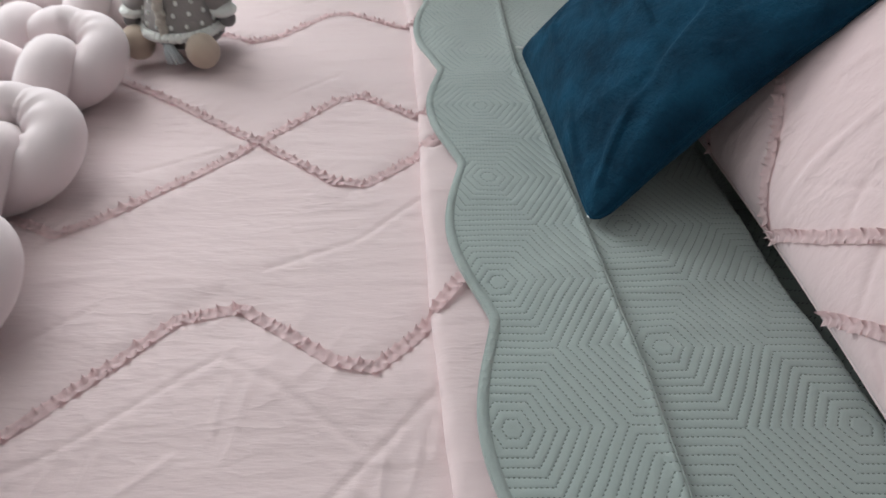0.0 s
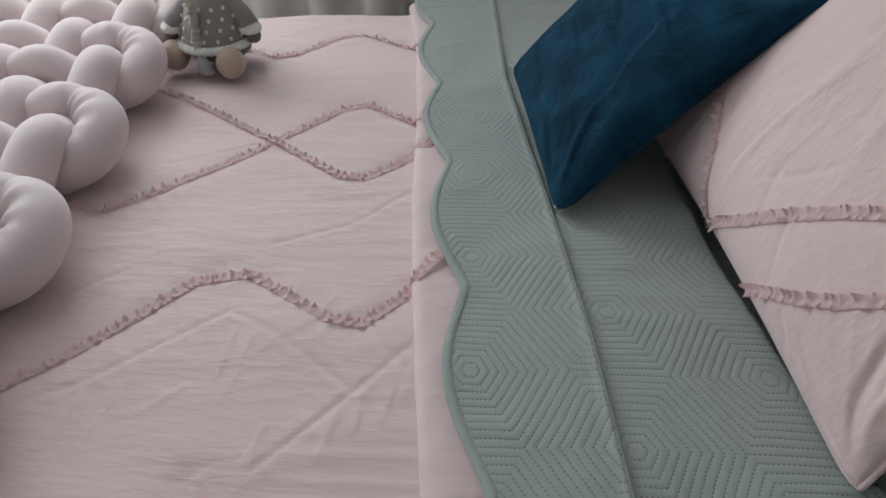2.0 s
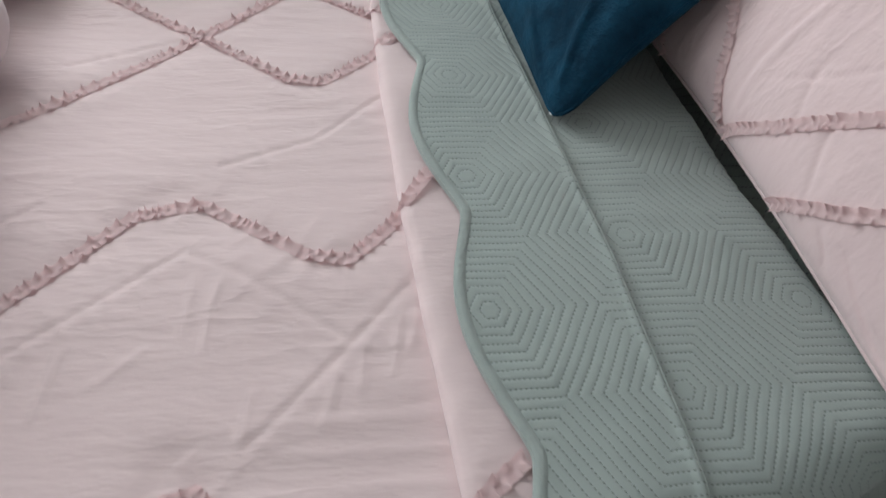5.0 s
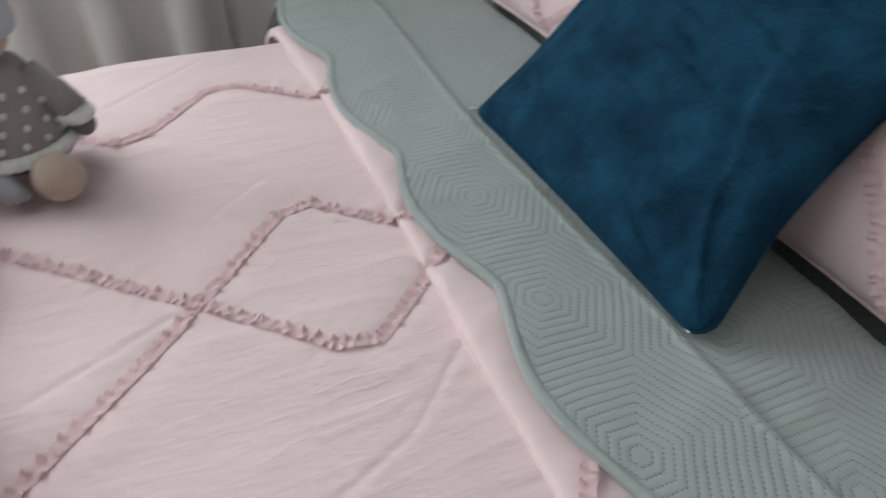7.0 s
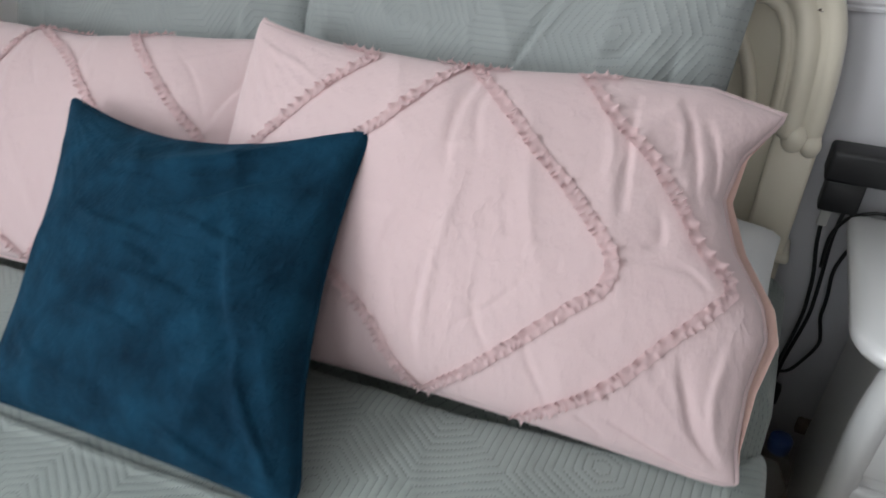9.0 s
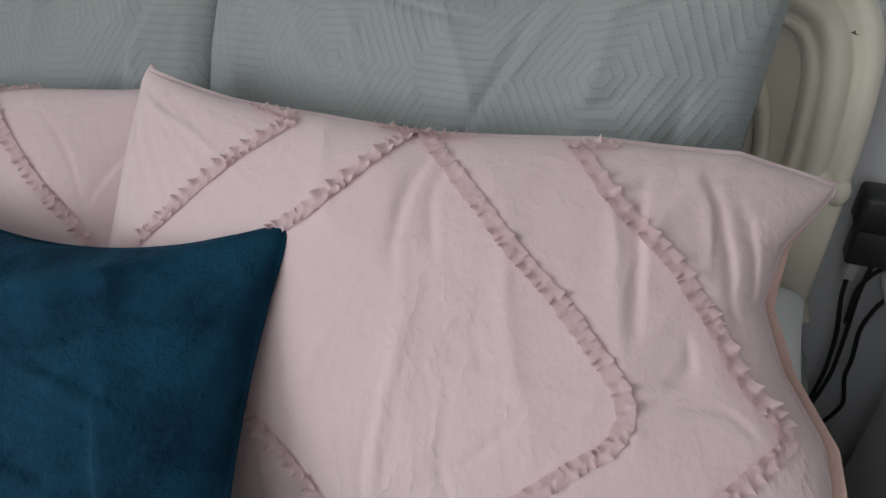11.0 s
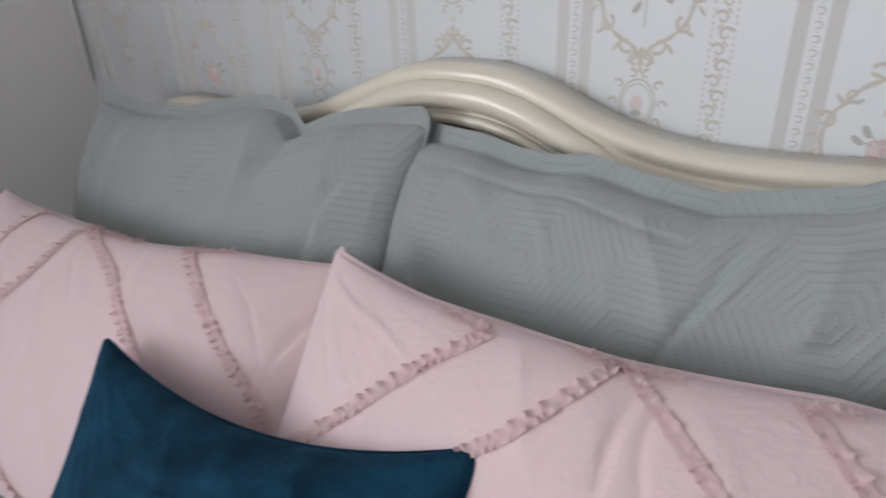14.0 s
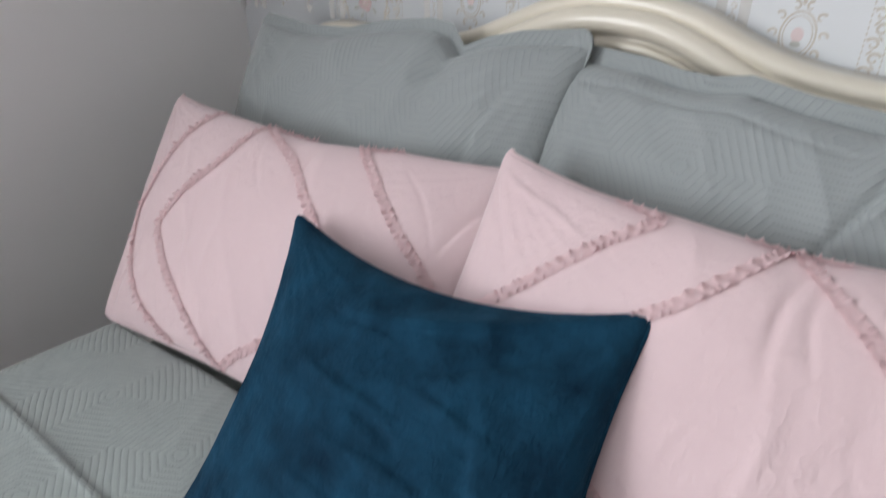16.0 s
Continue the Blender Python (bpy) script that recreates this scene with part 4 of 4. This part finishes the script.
def weave(x, upper):
    """Height of a crosswise strand: over one lengthwise strand, under the next."""
    return Z_T + AMP * math.cos(math.pi * (X_FIRST - x) / STEP_X) * (1 if upper else -1)


# lengthwise strands
for i in range(COLS):
    x = X_FIRST - STEP_X * i
    pts = []
    for y in np.arange(TURN_Y[0] - 0.10, TURN_Y[-1] + 0.15, 0.012):
        over = -math.cos(2 * math.pi * (y - TURN_Y[0] - PITCH_Y / 4) / PITCH_Y) * (1 if i % 2 == 0 else -1)
        pts.append((x + 0.007 * fnoise(y * 4, i, 3) + 0.010 * over, y, Z_T + AMP * over))
    strand(pts, R_T)
# crosswise strands: out over the edge, round a tight turn and back underneath
for j, yc in enumerate(TURN_Y):
    pts, r = [], 0.055
    x_turn = X_FIRST + 0.026
    far = X_FIRST - STEP_X * (COLS - 0.4)
    for x in np.arange(far, x_turn, 0.012):
        pts.append((x, yc + r + 0.006 * fnoise(x * 6, j, 1), weave(x, True)))
    for a in np.linspace(math.pi / 2, -math.pi / 2, 14):
        k = (1 - math.sin(a)) / 2
        pts.append((x_turn + 0.048 * math.cos(a), yc + r * math.sin(a), weave(x_turn, True) * (1 - k) + weave(x_turn, False) * k + 0.010 * math.cos(a)))
    for x in np.arange(x_turn, far, -0.012):
        pts.append((x, yc - r + 0.006 * fnoise(x * 6, j, 2), weave(x, False)))
    tv, tf = tube(smooth_line(slant(pts), 0.006, 1), R_T * 1.03, 28)
    # the cloth puckers on the inside of the turn
    tv = np.array(tv)
    ctr = tv.reshape(-1, 28, 3).mean(1).repeat(28, axis=0)
    dx, dy = tv[:, 0] - (x_turn - 0.012 - 0.115 * (yc - 0.80)), tv[:, 1] - yc
    ang, dist = np.arctan2(dy, dx), np.hypot(dx, dy)
    w = np.clip((0.075 - dist) / 0.045, 0, 1) * (dx > -0.02) * (tv[:, 2] > ctr[:, 2] - 0.02)
    out = (tv - ctr) / (np.linalg.norm(tv - ctr, axis=1)[:, None] + 1e-9)
    tv = tv + out * (w * 0.0035 * np.sin(11 * ang + 1.5 * np.sin(3 * ang + j)))[:, None]
    mesh_ob("strand", tv, tf, TAUPE, throw)


# ---- doll sitting on the throw's edge: one plain mesh ----
def doll():
    V, F, M = [], [], []

    def add(verts, faces, mi):
        b = len(V)
        V.extend([tuple(v) for v in verts])
        F.extend([tuple(b + i for i in f) for f in faces])
        M.extend([mi] * len(faces))

    def ball(c, r, mi, seg=16, rings=10):
        verts, faces = [], []
        for i in range(rings + 1):
            th = math.pi * i / rings
            for k in range(seg):
                a = 2 * math.pi * k / seg
                verts.append((c[0] + r[0] * math.sin(th) * math.cos(a), c[1] + r[1] * math.sin(th) * math.sin(a), c[2] + r[2] * math.cos(th)))
        for i in range(rings):
            for k in range(seg):
                faces.append((i * seg + k, i * seg + (k + 1) % seg, (i + 1) * seg + (k + 1) % seg, (i + 1) * seg + k))
        add(verts, faces, mi)

    cx, cy, z0 = -0.432, 1.165, 0.575
    # trousers, dress, hem
    ball((cx, cy + 0.01, z0 + 0.045), (0.085, 0.07, 0.05), 0)
    add(*lathe([(0.083, 0.055), (0.086, 0.06), (0.084, 0.075), (0.076, 0.11), (0.064, 0.15), (0.048, 0.185), (0.03, 0.20), (0.0, 0.205)], (cx, cy, z0), 40), 1)
    for k in range(40):
        a = 2 * math.pi * k / 40
        ball((cx + 0.087 * math.cos(a), cy + 0.087 * math.sin(a), z0 + 0.062), (0.012, 0.012, 0.012), 2, 10, 6)
    # pale knots on the dress
    for row, (zz, rr) in enumerate(((0.085, 0.083), (0.11, 0.077), (0.135, 0.070), (0.16, 0.060))):
        cnt = 16 - row
        for k in range(cnt):
            a = 2 * math.pi * (k + 0.5 * (row % 2)) / cnt
            ball((cx + rr * math.cos(a), cy + rr * math.sin(a), z0 + zz), (0.0046, 0.0046, 0.0060), 2, 8, 5)
    # feet
    feet = [len(V)]
    ball((-0.374, 1.085, z0 + 0.024), (0.029, 0.030, 0.031), 3)
    ball((-0.500, 1.120, z0 + 0.024), (0.029, 0.030, 0.031), 3)
    feet.append(len(V))
    # arms with pale cuffs and dark mittens
    for sx in (-1, 1):
        add(*tube([(cx + sx * 0.045, cy, z0 + 0.17), (cx + sx * 0.075, cy - 0.01, z0 + 0.135), (cx + sx * 0.095, cy - 0.02, z0 + 0.105)], (0.022, 0.024, 0.025), 14), 1)
        ball((cx + sx * 0.097, cy - 0.021, z0 + 0.10), (0.029, 0.028, 0.018), 2)
        ball((cx + sx * 0.104, cy - 0.025, z0 + 0.080), (0.018, 0.018, 0.020), 0)
    # plaits with tassels
    for k in range(9):
        ball((cx - 0.020 + 0.003 * (k % 2), cy - 0.072 - 0.004 * k * 0.3, z0 + 0.20 - 0.017 * k), (0.012, 0.011, 0.013), 4, 10, 6)
    for k in range(9):
        a = 2 * math.pi * k / 9
        add(*tube([(cx - 0.018, cy - 0.085, z0 + 0.062), (cx - 0.010 + 0.010 * math.cos(a), cy - 0.090 + 0.008 * math.sin(a), z0 + 0.035),
                   (cx - 0.002 + 0.017 * math.cos(a), cy - 0.095 + 0.010 * math.sin(a), z0 + 0.008)], 0.0042, 6), 5)
    # head and tall cap
    ball((cx, cy, z0 + 0.235), (0.046, 0.044, 0.046), 3)
    add(*lathe([(0.056, 0.235), (0.06, 0.25), (0.055, 0.29), (0.04, 0.35), (0.018, 0.42), (0.0, 0.44)], (cx, cy + 0.012, z0), 28), 5)
    # a squat body that leans back a little between the feet
    for i, (x, y, z) in enumerate(V):
        if not feet[0] <= i < feet[1]:
            h = 0.72 * (z - z0)
            V[i] = (cx + 0.82 * (x - cx) + 0.010, cy - 0.008 + 0.84 * (y - cy) + 0.12 * h, z0 + h)
    knit = [cloth("doll_trousers", (0.13, 0.115, 0.115), (0.18, 0.16, 0.16)), cloth("doll_dress", (0.23, 0.20, 0.195), (0.31, 0.275, 0.265), weave=300),
            cloth("doll_fleece", (0.74, 0.73, 0.70), (0.82, 0.81, 0.78), crease_scale=90, crease=0.002), cloth("doll_shoe", (0.44, 0.34, 0.27), (0.53, 0.42, 0.34)),
            cloth("doll_plait", (0.50, 0.43, 0.37), (0.60, 0.53, 0.47), crease_scale=150, crease=0.002), cloth("doll_grey_yarn", (0.40, 0.42, 0.44), (0.52, 0.54, 0.56))]
    ob = mesh_ob("doll", V, F, None, mats=knit, face_mats=M)
    return tagged(ob, "grey knitted soft doll in a dotted dress with white trim", "doll")


doll()


# ---- curtains at the plain wall ----
def curtain(x0, x1, y, depth, folds, label):
    thing = tagged(empty("curtain"), label, "curtain", "white curtains")
    n = 120
    verts = []
    zs = np.linspace(0.02, 2.5, 14)
    for i in range(n):
        t = i / (n - 1)
        for z in zs:
            a = 2 * math.pi * folds * t
            verts.append((x0 + (x1 - x0) * t + 0.01 * math.sin(2 * a), y + depth * math.cos(a) + 0.008 * fnoise(t * 4, z * 1.2, 2), z))
    mesh_ob("cloth", verts, grid_faces(n, len(zs)), CURTAIN, thing)
    tv, tf = tube([(x0 - 0.02, y, 2.52), (x1 + 0.02, y, 2.52)], 0.012, 10)
    mesh_ob("rod", tv, tf, WHITE_LACQ, thing)


curtain(-0.62, -0.10, 1.895, 0.035, 3, "white curtain hanging in soft folds by the bed")


# ---- nightstand, cables, adapter, bottle ----
night = tagged(empty("nightstand"), "white lacquered nightstand with rounded moulded top beside the bed", "nightstand")


def rounded_slab(x0, x1, y0, y1, z0, z1, r, lip, name, material):
    loop = []
    for cx, cy, a0 in ((x1 - r * 0.3, y1 - r * 0.3, 0), (x0 + r, y1 - r, 90), (x0 + r, y0 + r, 180), (x1 - r * 0.3, y0 + r * 0.3, 270)):
        rr = r if cx < (x0 + x1) / 2 else r * 0.3
        for a in np.linspace(a0, a0 + 90, 10):
            loop.append((cx, cy, rr, radians(a)))
    prof = [(-lip, z0), (-lip * 0.35, z0 + (z1 - z0) * 0.25), (0.0, z0 + (z1 - z0) * 0.5), (-0.001, z0 + (z1 - z0) * 0.8), (-lip * 0.5, z1)]
    V, n = [], len(loop)
    for d, z in prof:
        V += [(cx + (rr + d) * math.cos(a), cy + (rr + d) * math.sin(a), z) for cx, cy, rr, a in loop]
    F = [(j * n + i, j * n + (i + 1) % n, (j + 1) * n + (i + 1) % n, (j + 1) * n + i) for j in range(len(prof) - 1) for i in range(n)]
    F += [tuple(range(n))[::-1], tuple((len(prof) - 1) * n + i for i in range(n))]
    return mesh_ob(name, V, F, material, night)


rounded_slab(0.62, 0.955, -0.40, 0.125, 0.665, 0.70, 0.06, 0.02, "top", WHITE_LACQ)
part("body", box_bm(0.665, 0.945, -0.355, 0.065, 0.14, 0.665, 0.02, 4), WHITE_LACQ, night)
for zz in (0.30, 0.48):
    part("drawer", box_bm(0.650, 0.668, -0.33, 0.06, zz, zz + 0.155, 0.008, 3), WHITE_LACQ, night)
part("plinth", box_bm(0.645, 0.955, -0.375, 0.045, 0.0, 0.14, 0.025, 4), WHITE_LACQ, night)
for yy, xx in ((0.062, 0.665), (-0.350, 0.665)):
    cvv, cff = tube(smooth_line([(xx + 0.01, yy - 0.005, 0.665), (xx - 0.012, yy + 0.010, 0.58), (xx + 0.004, yy, 0.42), (xx, yy, 0.26), (xx - 0.012, yy + 0.008, 0.15)], 0.01, 2), 0.02, 12)
    mesh_ob("corner_scroll", cvv, cff, WHITE_LACQ, night)

adapter = tagged(empty("power_adapter"), "black plastic adapter box on the nightstand behind the cables", "adapter")
part("case", box_bm(0.925, 0.975, -0.14, 0.176, 0.752, 0.800, 0.006), BLACK, adapter)
part("foot", box_bm(0.935, 0.968, 0.118, 0.170, 0.700, 0.752, 0.004), BLACK, adapter)
part("rest", box_bm(0.930, 0.950, -0.13, -0.08, 0.700, 0.752, 0.004), BLACK, adapter)
part("plug", box_bm(0.948, 0.962, 0.148, 0.162, 0.668, 0.700, 0.002), GREYM, adapter, "grey metal plug")


def cable(pts, r, label):
    tv, tf = tube(smooth_line(pts, 0.008, 3), r, 8)
    tagged(mesh_ob("cable", tv, tf, BLACK), label, "cable", "black cables")


cable([(0.955, 0.155, 0.668), (0.960, 0.151, 0.63), (0.960, 0.138, 0.569), (0.960, 0.132, 0.487), (0.960, 0.143, 0.36), (0.955, 0.137, 0.30), (0.95, 0.13, 0.01)], 0.0031, "thin black cable hanging beside the bed post")
cable([(0.965, 0.130, 0.70), (0.965, 0.133, 0.64), (0.965, 0.126, 0.56), (0.965, 0.122, 0.487), (0.965, 0.137, 0.36), (0.960, 0.133, 0.30), (0.96, 0.12, 0.01)], 0.0031, "thin black cable hanging beside the bed post")
cable([(0.95, -0.06, 0.704), (0.955, 0.05, 0.704), (0.960, 0.090, 0.702), (0.960, 0.122, 0.688), (0.962, 0.138, 0.65), (0.966, 0.132, 0.58)], 0.0029, "thin black cable over the edge of the nightstand")
cable([(0.975, 0.085, 0.645), (0.962, 0.106, 0.633), (0.960, 0.116, 0.587), (0.960, 0.108, 0.53), (0.960, 0.108, 0.495), (0.963, 0.098, 0.462), (0.962, 0.093, 0.442), (0.960, 0.098, 0.420), (0.958, 0.120, 0.365), (0.958, 0.148, 0.352), (0.958, 0.168, 0.362), (0.965, 0.190, 0.34)], 0.0030, "thin looped black cable by the wall")
strip = tagged(empty("plug_block"), "small black plug hanging on the cables beside the bed", "plug")
part("body", box_bm(0.945, 0.968, 0.122, 0.148, 0.285, 0.325, 0.004), BLACK, strip)

bottle = tagged(empty("bottle"), "clear plastic bottle with a blue cap on the floor", "bottle")
bv, bf = lathe([(0.0, 0.0), (0.036, 0.0), (0.040, 0.01), (0.040, 0.06), (0.037, 0.07), (0.040, 0.08), (0.040, 0.16), (0.032, 0.19), (0.016, 0.215), (0.016, 0.225)], (0.905, 0.100, 0.0), 28)
mesh_ob("body", bv, bf, CLEAR, bottle)
bv, bf = lathe([(0.0185, 0.222), (0.0195, 0.225), (0.0195, 0.250), (0.017, 0.253), (0.0, 0.253)], (0.905, 0.100, 0.0), 24)
mesh_ob("cap", bv, bf, BLUE_CAP, bottle, "blue screw cap")
tagged(part("wall_socket", box_bm(0.976, 0.994, 0.030, 0.072, 0.205, 0.235, 0.003), BROWN, None), "small dark brown socket on the lower wall", "socket")


# ---- printed wallpaper: bands, chains, scrolls and rose medallions ----
def ribbon(pts, w, x):
    P = np.asarray(pts, dtype=float)
    T = np.gradient(P, axis=0)
    T /= np.linalg.norm(T, axis=1)[:, None] + 1e-9
    N = np.stack([-T[:, 1], T[:, 0]], axis=1)
    W = np.full(len(P), w) if np.isscalar(w) else np.asarray(w)
    V = []
    for p, n, a in zip(P, N, W):
        V += [(x, p[0] - n[0] * a, p[1] - n[1] * a), (x, p[0] + n[0] * a, p[1] + n[1] * a)]
    return V, [(2 * i, 2 * i + 1, 2 * i + 3, 2 * i + 2) for i in range(len(P) - 1)]


def disc(c, ry, rz, x, turn=0.0, n=12, point=0.0):
    V = []
    for k in range(n):
        a = 2 * math.pi * k / n
        y, z = ry * math.cos(a) * (1 - point * abs(math.cos(a))), rz * math.sin(a)
        V.append((x, c[0] + y * math.cos(turn) - z * math.sin(turn), c[1] + y * math.sin(turn) + z * math.cos(turn)))
    return V, [tuple(range(n))]


class Print:
    def __init__(self):
        self.V, self.F, self.M, self.n = [], [], [], 0

    def add(self, vf, mi):
        b = len(self.V)
        self.n += 1
        self.V += [(XP - 2.5e-7 * self.n, v[1], v[2]) for v in vf[0]]
        self.F += [tuple(b + i for i in f) for f in vf[1]]
        self.M += [mi] * len(vf[1])


XP = X1 - 0.00015
Z_LO, Z_HI = 1.02, 1.62


def curl(p, c, r, a0, turns, x, w=0.0016, shrink=0.75):
    """A small spiral scroll."""
    a = np.linspace(0, 1, 16)
    rr = r * (1 - shrink * a)
    th = a0 + 2 * math.pi * turns * a
    p.add(ribbon(np.stack([c[0] + rr * np.cos(th), c[1] + rr * np.sin(th)], axis=1), w * (1.5 - 0.8 * a), x), 0)


def rose(p, c, s, rnd):
    for ring, cnt, rr, size, ink in ((0, 8, 0.62, 0.46, 1), (1, 7, 0.45, 0.34, 4), (2, 6, 0.30, 0.28, 1), (3, 4, 0.14, 0.20, 4)):
        for k in range(cnt):
            a = 2 * math.pi * k / cnt + 0.6 * ring + 0.9 * rnd.random()
            q, g = rr * s * rnd.uniform(0.75, 1.15), size * s * rnd.uniform(0.75, 1.2)
            p.add(disc((c[0] + q * math.cos(a), c[1] + 0.8 * q * math.sin(a)), 0.62 * g, g, 0, a + rnd.uniform(-0.4, 0.4), 12), ink if rnd.random() < 0.7 else 5 - ink)
    for k in range(5):
        a = 2 * math.pi * k / 5 + rnd.random()
        p.add(ribbon([(c[0] + 0.35 * s * math.cos(a + q), c[1] + 0.3 * s * math.sin(a + q)) for q in np.linspace(0, 1.4, 6)], 0.0009, XP - 0.0018), 0)
    for a in (0.35, 0.8, 2.3, 2.8, -0.45, -2.6, -1.2):
        q = (c[0] + 1.35 * s * math.cos(a), c[1] + 1.25 * s * math.sin(a))
        p.add(disc(q, 0.40 * s, 0.17 * s, 0, a + 0.3, 10, 0.1), 2)
        p.add(ribbon([(c[0] + k * s * math.cos(a), c[1] + k * s * math.sin(a)) for k in (0.6, 0.9, 1.2)], 0.0007, 0), 2)
    for sg in (-1, 1):
        p.add(ribbon([(c[0] + sg * 0.1 * s * q, c[1] + s * (0.8 + 0.35 * q)) for q in np.linspace(0, 3, 7)], 0.0008, XP - 0.0003), 2)
        p.add(disc((c[0] + sg * 0.35 * s, c[1] + 1.9 * s), 0.13 * s, 0.2 * s, XP - 0.0005), 1)
    p.add(ribbon([(c[0], c[1] - s * q) for q in np.linspace(0.8, 2.2, 5)], 0.0008, XP - 0.0003), 2)


def big_frame(p, c, rnd):
    """Rose in a scrolled frame with a pointed top and foot."""
    rose(p, (c[0], c[1] - 0.004), 0.022, rnd)
    for sg in (-1, 1):
        for a, b, t in ((0.006, 0.092, 1.2), (0.013, 0.086, 0.6), (0.022, 0.072, 0.3), (0.047, 0.046, 0.9), (0.062, 0.030, 0.4), (0.066, 0.006, -0.5), (0.058, -0.030, -0.9), (0.048, -0.054, -0.6), (0.030, -0.072, -1.0), (0.010, -0.086, -0.5)):
            p.add(disc((c[0] + sg * 1.12 * a, c[1] + 1.05 * b), 0.0075, 0.0024, 0, t if sg > 0 else math.pi - t, 8), 0)
        line = [(0.0, 0.088), (0.012, 0.070), (0.030, 0.060), (0.040, 0.045), (0.052, 0.030), (0.057, 0.005), (0.050, -0.022), (0.044, -0.045), (0.026, -0.062), (0.010, -0.070), (0.0, -0.088)]
        L = smooth_line([np.array((c[0] + sg * 1.12 * a, c[1] + 1.05 * b)) for a, b in line], 0.003, 2)
        t = np.linspace(0, 1, len(L))
        p.add(ribbon(L, 0.0016 + 0.0014 * np.abs(np.sin(9 * np.pi * t)), XP - 0.0002), 0)
        for a, b, r, st in ((0.018, 0.074, 0.010, 0.5), (0.036, 0.052, 0.009, 3.6), (0.055, 0.022, 0.010, 1.0), (0.055, -0.012, 0.009, 3.5), (0.043, -0.046, 0.010, 2.0), (0.018, -0.068, 0.010, 4.0), (0.007, 0.083, 0.007, 1.0), (0.007, -0.084, 0.007, 4.5)):
            curl(p, (c[0] + sg * 1.12 * a, c[1] + 1.05 * b), r * 1.15, st if sg > 0 else math.pi - st, 0.8 * sg, XP - 0.0003)
    for b in (-0.094, -0.102, 0.095, 0.103):
        p.add(disc((c[0], c[1] + b), 0.0028, 0.004, XP - 0.0003), 0)


def small_medal(p, c, rnd):
    for r, w in ((1.0, 0.0013), (0.82, 0.0008)):
        p.add(ribbon([(c[0] + 0.022 * r * math.cos(a), c[1] + 0.030 * r * math.sin(a)) for a in np.linspace(0, 2 * math.pi, 33)], w, XP - 0.0002), 0)
    p.add(disc(c, 0.008, 0.010, XP - 0.0003), 1)
    p.add(disc((c[0], c[1] - 0.012), 0.007, 0.004, XP - 0.0004), 2)
    for k in range(10):
        a = 2 * math.pi * k / 10
        curl(p, (c[0] + 0.030 * math.cos(a), c[1] + 0.038 * math.sin(a)), 0.007, a, 0.7 * (1 if math.cos(a) > 0 else -1), XP - 0.0003, 0.0013)
    for b in (0.050, 0.058, 0.065, -0.050):
        p.add(disc((c[0], c[1] + b), 0.004, 0.0045, XP - 0.0003), 0)


def wallpaper_column(yc, kind, seed):
    rnd = random.Random(seed)
    p = Print()
    # chain between two bands
    y = yc + 0.089
    for off, w in ((-0.016, 0.0075), (0.016, 0.0075)):
        p.add(([(XP, y + off - w, Z_LO), (XP, y + off + w, Z_LO), (XP, y + off + w, Z_HI), (XP, y + off - w, Z_HI)], [(0, 1, 2, 3)]), 3)
    for z in np.arange(Z_LO + 0.01, Z_HI, 0.0145):
        p.add(ribbon([(y + 0.0042 * math.cos(a), z + 0.0036 * math.sin(a)) for a in np.linspace(0.6, 5.2, 9)], 0.0010, XP - 0.0003), 0)
        p.add(disc((y, z + 0.0072), 0.0012, 0.0012, XP - 0.0003, n=6), 0)
    # scrolling leaves between two dashed lines
    y = yc - 0.091
    for off in (-0.0125, 0.0125):
        for z in np.arange(Z_LO + 0.003, Z_HI, 0.0075):
            p.add(disc((y + off, z), 0.0012, 0.0024, XP - 0.0002, n=6), 0)
    for i, z in enumerate(np.arange(Z_LO + 0.012, Z_HI, 0.018)):
        sg = 1 if i % 2 else -1
        curl(p, (y + sg * 0.003, z), 0.0085, 0.5 if sg > 0 else math.pi - 0.5, 0.95 * sg, XP - 0.0003, 0.0014)
        p.add(disc((y - sg * 0.004, z + 0.008), 0.0045, 0.0016, XP - 0.0004, sg * 0.8, 8), 0)
    zs = (1.066, 1.232, 1.380, 1.530) if kind == 0 else (1.088, 1.232, 1.384, 1.530)
    for i, z in enumerate(zs):
        (big_frame if (i + kind) % 2 == 0 else small_medal)(p, (yc, z), rnd)
    keep = [(f, m) for f, m in zip(p.F, p.M) if min(p.V[i][2] for i in f) > 1.0]
    return mesh_ob("printed_ornament", p.V, [f for f, _ in keep], None, wall_e, "tan scroll and rose print", smooth=False,
                   mats=[GOLD, ROSE, LEAF, BAND, ROSE_D], face_mats=[m for _, m in keep])


for i in range(-2, 7):
    wallpaper_column(0.446 + 0.2735 * i, abs(i) % 2, 200 + i)
